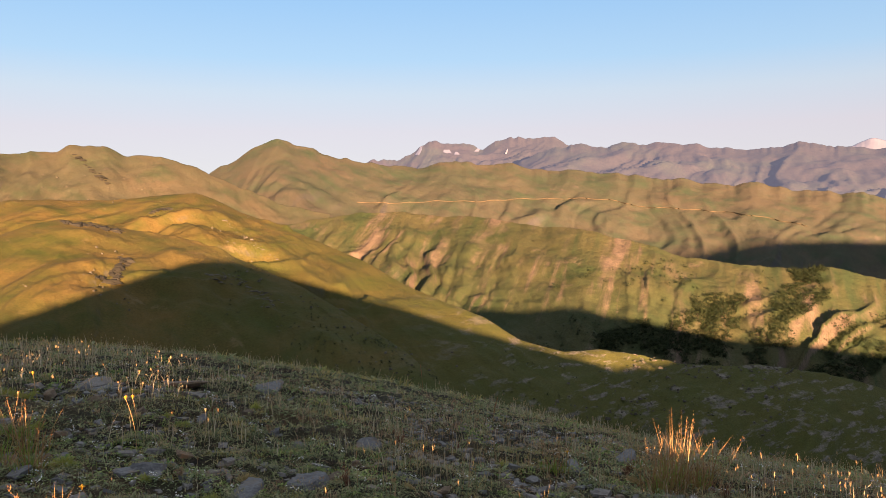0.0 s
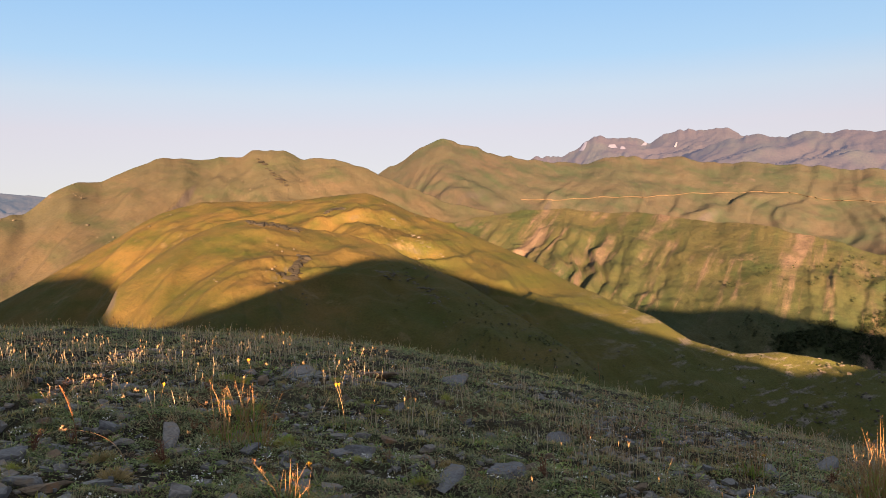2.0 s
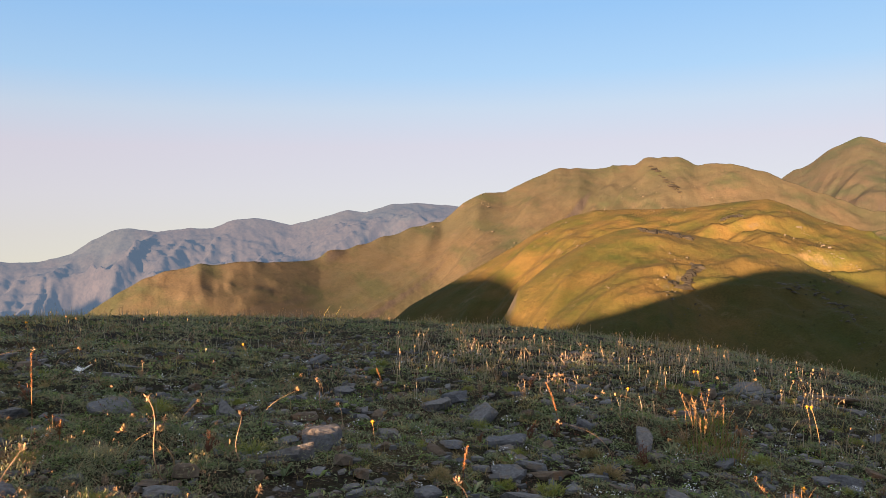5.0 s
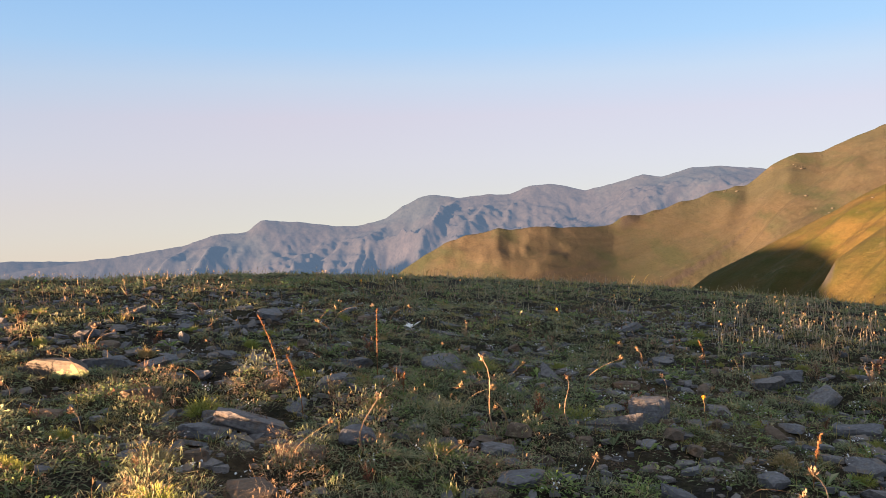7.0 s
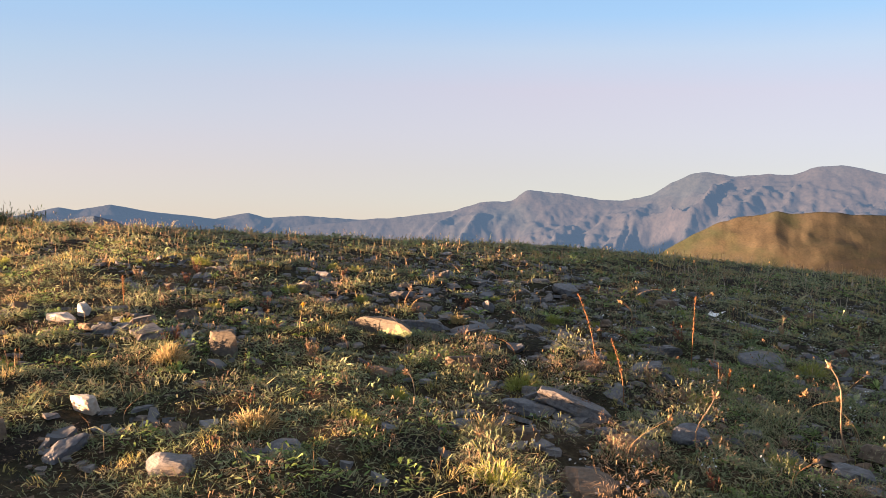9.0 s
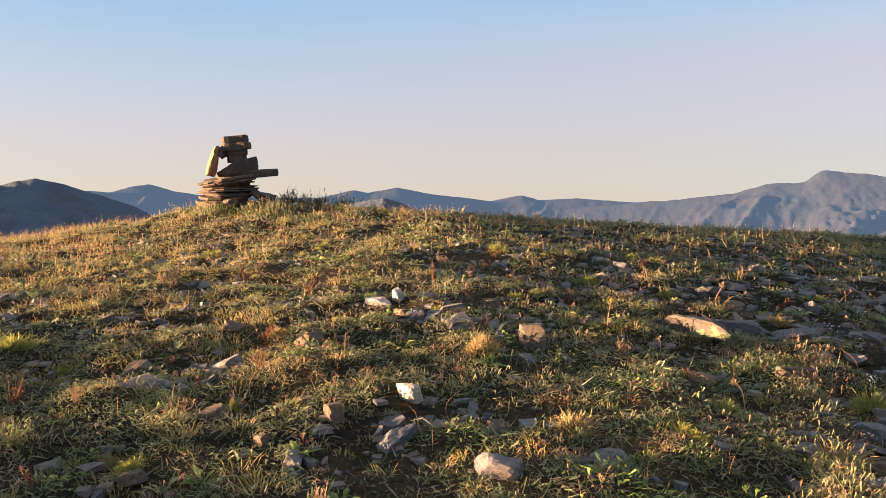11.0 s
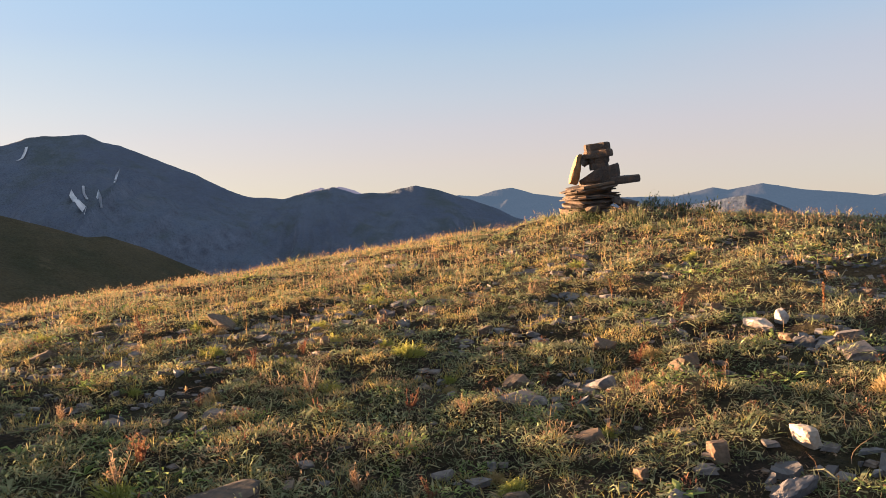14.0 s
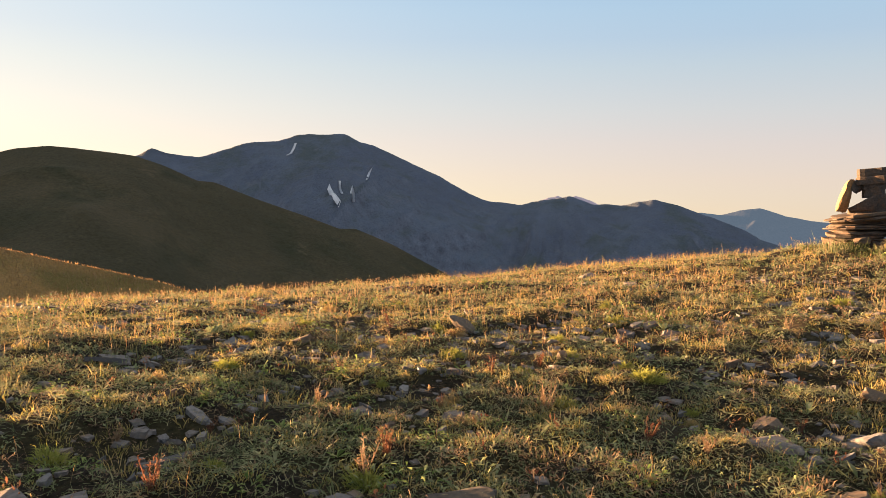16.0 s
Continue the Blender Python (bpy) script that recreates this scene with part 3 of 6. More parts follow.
GREAT = [(112, -6.3), (116, -4.98), (118.1, -4.14), (119.9, -3.37), (121.8, -2.65), (123.3, -2.11), (124.8, -1.78), (127.1, -2.14), (129, -2.17), (130.6, -1.64), (132.6, -1.94), (134.2, -2.36), (136.6, -1.99), (138.2, -1.32), (139.8, -0.41), (141.4, 0.38), (143, 1.16), (144.6, 1.86), (145.4, 2.05), (146.6, 2.62), (148.6, 2.59), (150.1, 2.45), (151.3, 2.04), (152.8, 1.94), (153.6, 1.77), (154.7, 1.41), (156.6, 0.88), (157.7, 0.98), (158.8, 1.15), (159.5, 1.51), (160.5, 0.94), (163.6, 0.34), (168.5, -0.42), (178, -1.5), (200, -2)]
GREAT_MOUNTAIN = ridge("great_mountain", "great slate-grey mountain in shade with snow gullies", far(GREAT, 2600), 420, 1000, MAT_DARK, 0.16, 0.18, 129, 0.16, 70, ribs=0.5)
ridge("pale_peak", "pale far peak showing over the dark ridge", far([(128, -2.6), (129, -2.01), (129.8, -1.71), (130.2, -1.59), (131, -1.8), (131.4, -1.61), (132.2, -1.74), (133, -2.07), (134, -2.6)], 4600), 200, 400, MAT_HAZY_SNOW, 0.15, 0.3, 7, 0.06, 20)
BACKLIT = [(128, -12), (134.8, -9.01), (138.9, -7.47), (141, -6.35), (143.8, -4.87), (145.8, -4.03), (147, -4.03), (149, -3.27), (152.9, -1.88), (155.5, -0.8), (156.6, -0.73), (158.8, 0.32), (160.5, 0.9), (161.9, 1.1), (164.3, 1.35), (165.7, 1.46), (167.5, 1.28), (170, 0.6), (175, -0.8), (185, -3.5), (200, -6)]
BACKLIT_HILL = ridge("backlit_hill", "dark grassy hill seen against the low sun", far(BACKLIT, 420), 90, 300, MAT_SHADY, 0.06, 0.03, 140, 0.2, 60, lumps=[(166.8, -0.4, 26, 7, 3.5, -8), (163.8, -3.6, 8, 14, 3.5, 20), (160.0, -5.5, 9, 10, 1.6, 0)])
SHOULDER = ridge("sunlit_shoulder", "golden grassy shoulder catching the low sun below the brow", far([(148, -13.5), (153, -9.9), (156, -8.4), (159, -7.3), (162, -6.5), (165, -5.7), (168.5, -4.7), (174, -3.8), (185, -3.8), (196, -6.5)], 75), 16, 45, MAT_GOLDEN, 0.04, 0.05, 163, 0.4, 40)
# never in view; added only to shade the slopes to the right
ridge("unseen_shade_ridge", "unseen ridge added to throw shade on the slopes opposite", [(228, 0.0, 1700), (236, 1.6, 1700), (246, 2.3, 1700), (256, 1.8, 1750), (266, 1.0, 1800), (274, 0.0, 1900)], 330, 700, MAT_SHADY, 0.1, 0.1, 151, 0.4, 30)

# ---- what lies on the ranges ----
def ribbon(name, places, width, mat, label, category):
    v, f = [], []
    for i, p in enumerate(places):
        q = places[min(i + 1, len(places) - 1)] - places[max(i - 1, 0)]
        side = Vector((-q.y, q.x, 0)).normalized() * width / 2
        out = Vector((CX, CY, EYE_Z)) - p
        p = p + out.normalized() * 5
        v += [p - side - Vector((0, 0, 0.9)), p + side + Vector((0, 0, 0.9))]
    f = [(2 * i, 2 * i + 2, 2 * i + 3, 2 * i + 1) for i in range(len(places) - 1)]
    ob = mesh_object(name, v, f, mat)
    return tagged(ob, label, category, kind="structure")


MAT_TRACK = Mat("dusty_track", 0.95, 0.1)
MAT_TRACK.colour(MAT_TRACK.mix(MAT_TRACK.grey(MAT_TRACK.noise(0.02), 0.4, 0.6), (0.15, 0.115, 0.085), (0.09, 0.072, 0.055)))
ROAD = np.array([(-26.5, -1.34), (-24.8, -0.87), (-22.1, -0.26), (-20, 0.1), (-16.3, 0.44), (-13.7, 0.59), (-12.2, 1.04), (-10.2, 1.22), (-8.7, 1.2), (-5.5, 1.24), (-2.7, 1.07), (0.2, 1.13), (3.4, 1.0), (6.2, 1.1)])
ribbon("mountain_track", [on_range(CONE_MOUNTAIN, a, float(np.interp(a, ROAD[:, 0], ROAD[:, 1])) + 0.03 * math.sin(a * 3.1)) for a in np.arange(-24.5, 6.2, 0.12)], 3.4, MAT_TRACK.m, "pale dirt track along the mountain flank", "track")


def snow_patch(s, rows, label="old snow lying in a gully", mat=MAT_SNOW):
    """A sheet of snow on a range. rows: degrees up, then its left and right rim, from top to bottom."""
    v, f, n = [], [], 5
    for e, a0, a1 in rows:
        for k in range(n):
            p = on_range(s, a0 + (a1 - a0) * k / (n - 1), e)
            v.append(p + (Vector((CX, CY, EYE_Z)) - p).normalized() * 7 + Vector((0, 0, 1)))
    ob = mesh_object("snow_patch", v, grid_faces(len(rows), n), mat)
    tagged(ob, label, "snow", "snow patches")


snow_patch(GREAT_MOUNTAIN, [(-0.9, 147.7, 147.62), (-1.3, 147.85, 147.45), (-1.7, 147.7, 147.15), (-2.1, 147.35, 146.9), (-2.6, 147.05, 147.0)])
snow_patch(GREAT_MOUNTAIN, [(-0.7, 147.0, 146.92), (-1.2, 147.05, 146.8), (-1.6, 146.95, 146.75)])
snow_patch(GREAT_MOUNTAIN, [(-1.0, 146.15, 146.05), (-1.5, 146.2, 145.9), (-1.9, 146.15, 145.85), (-2.2, 146.05, 145.95)])
snow_patch(GREAT_MOUNTAIN, [(1.9, 150.1, 149.98), (1.5, 150.25, 150.1), (1.2, 150.45, 150.3), (1.05, 150.75, 150.55)])
snow_patch(GREAT_MOUNTAIN, [(0.3, 144.7, 144.6), (-0.1, 144.95, 144.75), (-0.6, 145.1, 145.0)])
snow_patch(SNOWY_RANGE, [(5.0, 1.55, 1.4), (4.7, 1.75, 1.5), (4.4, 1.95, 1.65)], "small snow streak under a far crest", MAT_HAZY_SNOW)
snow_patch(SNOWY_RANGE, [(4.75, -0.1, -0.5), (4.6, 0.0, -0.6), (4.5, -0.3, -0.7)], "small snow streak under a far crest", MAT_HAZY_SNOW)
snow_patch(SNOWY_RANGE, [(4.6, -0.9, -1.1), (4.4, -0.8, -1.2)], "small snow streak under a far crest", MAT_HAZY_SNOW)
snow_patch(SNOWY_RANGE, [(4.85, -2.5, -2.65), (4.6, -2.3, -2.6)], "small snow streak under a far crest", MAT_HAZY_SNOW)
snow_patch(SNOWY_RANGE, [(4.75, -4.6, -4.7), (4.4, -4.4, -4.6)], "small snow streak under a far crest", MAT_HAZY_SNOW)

MAT_TREES = Mat("far_foliage", 0.9, 0.1)
MAT_TREES.colour(MAT_TREES.ramp(MAT_TREES.island(), [(0, (0.010, 0.016, 0.008)), (0.6, (0.018, 0.027, 0.012)), (1, (0.032, 0.040, 0.016))]))


def leaf_points(base, way, rise, length, width, bend):
    """Diamond leaves: base, two shoulders and a tip that bends down."""
    h = np.stack([np.cos(way), np.sin(way), 0 * way], -1)
    s = np.stack([-np.sin(way), np.cos(way), 0 * way], -1)
    up = np.array([0, 0, 1.0])
    cr, sr = np.cos(rise)[:, None], np.sin(rise)[:, None]
    L, W = length[:, None], width[:, None]
    mid = base + (h * cr + up * sr) * L * 0.55
    tip = base + h * cr * L + up * (sr * L - bend[:, None] * L)
    return np.stack([base, mid + s * W * 0.5, tip, mid - s * W * 0.5], 1)


def woods(name, s, a0, a1, e0, e1, n, size, label, seed, patch, thresh, stands=()):
    """Far trees and scrub: many clumped crowns with uneven tops, too many to count."""
    r = np.random.default_rng(seed)
    rows = np.argwhere((s.az[None] > a0) & (s.az[None] < a1) & (s.el > e0) & (s.el < e1) & (fbm(s.x / patch, s.y / patch, 4, seed) > thresh))
    if stands:
        inside = np.min([((s.az[None] - a) / da) ** 2 + ((s.el - e + 0.4 * (s.az[None] - a)) / de) ** 2 for a, e, da, de in stands], 0)
        rows = np.argwhere(inside + 2.4 * fbm(s.x / patch, s.y / patch, 4, seed) < thresh)
    if len(rows) == 0:
        return
    i, j = rows[r.integers(0, len(rows), n)].T
    cx, cy, cz = s.x[i, j] + r.normal(0, size * 0.8, n), s.y[i, j] + r.normal(0, size * 0.8, n), s.z[i, j]
    per = 13
    d = r.normal(size=(n, per, 3))
    d /= np.linalg.norm(d, axis=2, keepdims=True)
    h = size * np.exp(r.normal(0, 0.3, n))[:, None]
    rad = r.uniform(0.55, 1.1, (n, per))
    p = np.stack([cx[:, None] + d[..., 0] * rad * h * 0.55, cy[:, None] + d[..., 1] * rad * h * 0.55, cz[:, None] + h * 0.45 + d[..., 2] * rad * h * 0.6], -1).reshape(-1, 3)
    m = len(p)
    ln = size * r.uniform(0.4, 0.7, m)
    q = leaf_points(p, r.uniform(0, 6.28, m), r.uniform(-0.9, 0.9, m), ln, ln * 0.9, np.zeros(m))
    v = q.reshape(-1, 3)
    tagged(mesh_object(name, v, np.arange(len(v)).reshape(-1, 4), MAT_TREES.m, False), label, "trees", kind="stuff")


woods("mountain_woods", SPURRED_RIDGE, -33, -15, -11, -4.2, 4600, 3.0, "dark broadleaf woods on the valley side", 3, 26, 1.0, [(-17.5, -8.22, 3.0, 1.9), (-24.4, -4.91, 2.0, 1.3), (-22.3, -8.17, 1.4, 1.1), (-26.9, -9.8, 2.2, 1.0), (-26.6, -7.83, 0.9, 1.1), (-12.2, -8.61, 1.9, 0.7)])
woods("mountain_scrub", SPURRED_RIDGE, -33, -6, -10.5, -3.2, 260, 4, "scattered dark scrub on the slope", 8, 60, 0.18)
woods("hill_scrub", GRASSY_SPINE, 0, 16, -14, -3.2, 200, 1.0, "low juniper scrub on the shaded slope", 5, 30, 0.1)
woods("hill_scrub", GRASSY_HILL, -20, 0, -16, -9.5, 120, 1.0, "low juniper scrub on the shaded slope", 6, 30, 0.1)


def outcrops(s, a0, a1, e0, e1, n, size, mat, label, seed):
    """Pale boulders strewn over a slope, small and too many to count."""
    r = np.random.default_rng(seed)
    rows = np.argwhere((s.az[None] > a0) & (s.az[None] < a1) & (s.el > e0) & (s.el < e1) & (fbm(s.x / 25, s.y / 25, 3, seed) > 0.12))
    i, j = rows[r.integers(0, len(rows), n)].T
    c = np.stack([s.x[i, j] + r.normal(0, 3, n), s.y[i, j] + r.normal(0, 3, n), s.z[i, j]], -1)
    cube = np.array([(-1, -0.8, -0.4), (1, -1, -0.4), (0.9, 1, -0.4), (-0.8, 0.9, -0.4), (-0.6, -0.5, 0.6), (0.7, -0.6, 0.5), (0.5, 0.7, 0.7), (-0.5, 0.5, 0.5)])
    v = c[:, None] + cube[None] * (1 + r.normal(0, 0.25, (n, 8, 3))) * (size * np.exp(r.normal(0, 0.4, n)))[:, None, None]
    f = np.array([(4, 5, 6, 7), (0, 1, 5, 4), (1, 2, 6, 5), (2, 3, 7, 6), (3, 0, 4, 7)])
    tagged(mesh_object("boulder_field", v.reshape(-1, 3), (np.arange(n)[:, None, None] * 8 + f[None]).reshape(-1, 4), mat, False), label, "rocks", kind="stuff")


MAT_BOULDER = Mat("pale_boulder", 0.9, 0.2)
MAT_BOULDER.colour(MAT_BOULDER.ramp(MAT_BOULDER.island(), [(0, (0.038, 0.034, 0.028)), (1, (0.075, 0.067, 0.058))]))
outcrops(GRASSY_SPINE, 2, 30, -13, -1.0, 240, 0.34, MAT_BOULDER.m, "pale boulders strewn over the grassy slope", 12)
outcrops(GRASSY_HILL, -26, 0, -16, -9.6, 420, 0.55, MAT_BOULDER.m, "pale boulders under the hill shoulder", 13)
outcrops(GRASSY_HILL, 10, 34, -2, 1.4, 90, 0.4, MAT_BOULDER.m, "pale boulders near the top of the hill", 14)
outcrops(BROAD_MOUNTAIN, 20, 42, -1, 3.0, 90, 0.9, MAT_BOULDER.m, "pale outcrops on the broad mountain", 15)


def ledge(s, line, n, size, mat, label, seed, spread=0.25):
    """Broken rock along a line on a slope: angular pieces leaning on one another."""
    r = np.random.default_rng(seed)
    line = np.array(line)
    t = np.sort(r.uniform(0, len(line) - 1, n))
    az = np.interp(t, np.arange(len(line)), line[:, 0]) + r.normal(0, spread, n)
    el = np.interp(t, np.arange(len(line)), line[:, 1]) + r.normal(0, spread * 0.5, n)
    c = np.array([on_range(s, a, e) for a, e in zip(az, el)])
    cube = np.array([(-1, -0.8, -0.7), (1, -1, -0.7), (0.9, 1, -0.7), (-0.8, 0.9, -0.7), (-0.6, -0.7, 0.4), (0.7, -0.8, 0.3), (0.3, 0.5, 0.8), (-0.4, 0.3, 0.6)])
    v = c[:, None] + cube[None] * (1 + r.normal(0, 0.3, (n, 8, 3))) * (size * np.exp(r.normal(0, 0.5, n)))[:, None, None] * [1.6, 1, 0.55]
    f = np.array([(4, 5, 6, 7), (0, 1, 5, 4), (1, 2, 6, 5), (2, 3, 7, 6), (3, 0, 4, 7)])
    tagged(mesh_object("rock_ledge", v.reshape(-1, 3), (np.arange(n)[:, None, None] * 8 + f[None]).reshape(-1, 4), mat, False), label, "rocks", kind="stuff")


# near-black rock paints the shadow in gullies and along rock steps
MAT_GASH_SHADE = Mat("ledge_shadow_rock", 0.9, 0.2)
MAT_GASH_SHADE.colour(MAT_GASH_SHADE.ramp(MAT_GASH_SHADE.island(), [(0, (0.008, 0.008, 0.007)), (1, (0.022, 0.020, 0.017))]))
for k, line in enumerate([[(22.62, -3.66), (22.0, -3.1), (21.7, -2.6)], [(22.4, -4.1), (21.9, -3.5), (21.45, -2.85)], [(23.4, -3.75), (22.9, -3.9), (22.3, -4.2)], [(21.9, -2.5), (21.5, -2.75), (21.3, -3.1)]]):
    ledge(GRASSY_SPINE, line, 70, 0.7, MAT_GASH_SHADE.m, "eroded gully on the grassy shoulder, its shadow as near-black rock", 30 + k, 0.035)
ledge(GRASSY_SPINE, [(25.4, -0.1), (24.4, -0.3), (23.4, -0.4), (22.0, -0.8)], 80, 1.1, MAT_GASH_SHADE.m, "rock step across the crest of the shoulder, its shadow painted near-black", 41, 0.08)
ledge(GRASSY_HILL, [(19.95, 0.4), (19.4, 0.65), (18.8, 0.75)], 36, 1.1, MAT_GASH_SHADE.m, "rock step near the top of the hill, its shadow painted near-black", 42, 0.1)
ledge(GRASSY_HILL, [(15.1, -0.1), (13.8, -1.4), (12.6, -2.25), (11.2, -3.2)], 60, 0.36, MAT_BOULDER.m, "pale rock rib down the hill", 43, 0.12)
ledge(GRASSY_SPINE, [(16.3, -3.9), (14.6, -4.1), (13.4, -5.0), (11.8, -6.1)], 110, 0.45, MAT_BOULDER.m, "low pale rock band on the shaded slope", 44, 0.3)
ledge(BROAD_MOUNTAIN, [(24.5, 4.3), (23.9, 3.6), (23.2, 2.9), (22.6, 2.3)], 40, 2.2, MAT_GASH_SHADE.m, "rocky gully under the mountain top, its shadow painted near-black", 45, 0.07)

# ---- the meadow ----
rng = np.random.default_rng(7)


def leaf_mat(name, stops, glow=0.35, patch=((1, 1, 1), (1, 1, 1))):
    """Thin leaves: each its own tone, and some light coming through."""
    m = Mat(name, 0.85, 0.12)
    c = m.ramp(m.mix(0.52, m.island(), m.grey(m.noise(8.0, 2), 0.32, 0.68)), stops)
    c = m.mix(1.0, c, m.mix(m.grey(m.noise(1.3, 3), 0.4, 0.6), *patch), "MULTIPLY")
    c = m.mix(1.0, c, (0.94, 0.97, 1.04), "MULTIPLY")
    m.colour(c)
    tr = m.t.nodes.new("ShaderNodeBsdfTranslucent")
    m.link(c, tr.inputs[0])
    both = m.t.nodes.new("ShaderNodeMixShader")
    both.inputs[0].default_value = glow
    m.link(m.b.outputs[0], both.inputs[1])
    m.link(tr.outputs[0], both.inputs[2])
    m.link(both.outputs[0], m.t.nodes["Material Output"].inputs[0])
    return m.m


MAT_LEAF = leaf_mat("herb_leaves", [(0.0, (0.045, 0.06, 0.025)), (0.3, (0.155, 0.175, 0.078)), (0.55, (0.26, 0.255, 0.14)), (0.72, (0.36, 0.315, 0.17)), (0.86, (0.38, 0.265, 0.14)), (1.0, (0.29, 0.16, 0.10))], 0.3, ((1, 1, 1), (0.8, 0.85, 0.8)))
MAT_BLADE = leaf_mat("grass_blades", [(0.0, (0.15, 0.155, 0.045)), (0.35, (0.30, 0.265, 0.080)), (0.65, (0.46, 0.335, 0.125)), (1.0, (0.56, 0.39, 0.19))], 0.4)
MAT_STRAW = leaf_mat("dry_straw", [(0.0, (0.24, 0.15, 0.075)), (0.5, (0.35, 0.24, 0.125)), (0.8, (0.31, 0.16, 0.07)), (1.0, (0.43, 0.33, 0.20))], 0.35)
MAT_SAGE = leaf_mat("sage_leaves", [(0.0, (0.05, 0.07, 0.03)), (0.4, (0.18, 0.22, 0.105)), (0.75, (0.32, 0.33, 0.17)), (1.0, (0.44, 0.40, 0.23))], 0.3)
MAT_FRESH = leaf_mat("fresh_leaves", [(0.0, (0.035, 0.06, 0.016)), (0.4, (0.14, 0.20, 0.055)), (0.75, (0.31, 0.36, 0.12)), (1.0, (0.46, 0.42, 0.19))], 0.35)
MAT_TWIG = leaf_mat("dry_twigs", [(0.0, (0.17, 0.10, 0.06)), (0.5, (0.30, 0.19, 0.11)), (0.85, (0.42, 0.31, 0.19)), (1.0, (0.30, 0.12, 0.07))], 0.3)
MAT_LITTER = leaf_mat("withered_leaves", [(0.0, (0.045, 0.030, 0.020)), (0.45, (0.12, 0.078, 0.048)), (0.8, (0.21, 0.145, 0.095)), (1.0, (0.30, 0.23, 0.16))], 0.15)
MAT_PALE = leaf_mat("pale_straw", [(0.0, (0.28, 0.21, 0.12)), (0.5, (0.40, 0.31, 0.20)), (1.0, (0.51, 0.43, 0.31))], 0.35)
MAT_GREEN = leaf_mat("green_blades", [(0.0, (0.085, 0.146, 0.024)), (0.6, (0.183, 0.256, 0.043)), (1.0, (0.342, 0.305, 0.073))], 0.4)
MAT_RUST = leaf_mat("rusty_seeds", [(0.0, (0.14, 0.065, 0.03)), (0.6, (0.23, 0.11, 0.05)), (1.0, (0.32, 0.18, 0.08))], 0.3)
MAT_PETAL = leaf_mat("yellow_petals", [(0.0, (0.55, 0.26, 0.03)), (1.0, (0.72, 0.42, 0.06))], 0.3)
MAT_WHITE = leaf_mat("white_petals", [(0.0, (0.5, 0.48, 0.45)), (1.0, (0.75, 0.74, 0.72))], 0.3)
MAT_RED = leaf_mat("red_leaves", [(0.0, (0.11, 0.045, 0.030)), (0.6, (0.17, 0.080, 0.048)), (1.0, (0.22, 0.13, 0.065))], 0.35)


MAT_NEEDLE = leaf_mat("needle_cushion", [(0.0, (0.16, 0.18, 0.04)), (0.5, (0.29, 0.30, 0.07)), (0.85, (0.42, 0.37, 0.11)), (1.0, (0.48, 0.36, 0.14))], 0.3)
MAT_NEEDLE_DRY = leaf_mat("browning_cushion", [(0.0, (0.20, 0.15, 0.06)), (0.5, (0.34, 0.25, 0.11)), (0.85, (0.46, 0.33, 0.16)), (1.0, (0.40, 0.20, 0.10))], 0.3)


def scatter(n, r0, r1, az0=-38.0, az1=178.0):
    """Places spread evenly over a sector of the hilltop."""
    r = np.sqrt(rng.uniform(r0 * r0, r1 * r1, n))
    a = np.radians(rng.uniform(az0, az1, n))
    return CX - np.sin(a) * r, CY + np.cos(a) * r


def cover(x, y, scale=0.9, seed=31):
    """Where plants stand thick: on the hummocks, and in drifts."""
    return 0.55 * fbm(x * scale, y * scale, 4, seed) + 0.55 * hummock(x, y)


def blade_points(base, way, lean, length, width):
    """Grass blades of two joints, five points each, that arch over along the way they lean."""
    h = np.stack([np.cos(way), np.sin(way), 0 * way], -1)
    turn = rng.uniform(0, np.pi, len(way))
    s = np.stack([np.cos(turn), np.sin(turn), 0 * way], -1) * width[:, None] * 0.5
    up = np.array([0, 0, 1.0])
    mid = base + h * (np.sin(lean * 0.6) * length * 0.55)[:, None] + up * (np.cos(lean * 0.6) * length * 0.55)[:, None]
    tip = mid + h * (np.sin(lean * 1.5) * length * 0.45)[:, None] + up * (np.cos(lean * 1.5) * length * 0.45)[:, None]
    return np.stack([base - s, base + s, mid + s * 0.8, mid - s * 0.8, tip], 1)


def quads_object(name, pts, mat, parent=None):
    v = np.concatenate(pts).reshape(-1, 3)
    return mesh_object(name, v, np.arange(len(v)).reshape(-1, 4), mat, False, parent)


def blades_object(name, pts, mat, parent=None):
    v = np.concatenate(pts).reshape(-1, 3)
    k = np.arange(len(v) // 5)[:, None] * 5
    f = np.concatenate([k + [0, 1, 2], k + [0, 2, 3], k + [3, 2, 4]], 0)
    return mesh_object(name, v, f, mat, False, parent)


def herbs(n, r0, r1, per, length, width, seed, bare=-0.12):
    x, y = scatter(n, r0, r1)
    keep = cover(x, y) + rng.normal(0, 0.12, n) > bare
    x, y = x[keep], y[keep]
    size = np.exp(rng.normal(0, 0.35, len(x)))
    i = np.repeat(np.arange(len(x)), per)
    a = rng.uniform(0, 2 * np.pi, len(i))
    spread = np.abs(rng.normal(0, 0.5, len(i))) * length * size[i]
    bx, by = x[i] + np.cos(a) * spread, y[i] + np.sin(a) * spread
    base = np.stack([bx, by, ground_z(bx, by) - 0.004], -1)
    ln = length * size[i] * rng.uniform(0.55, 1.3, len(i))
    return leaf_points(base, a + rng.normal(0, 0.6, len(i)), rng.uniform(0.05, 0.7, len(i)), ln, ln * rng.uniform(0.16, 0.42, len(i)) * width, rng.uniform(0, 0.4, len(i)))


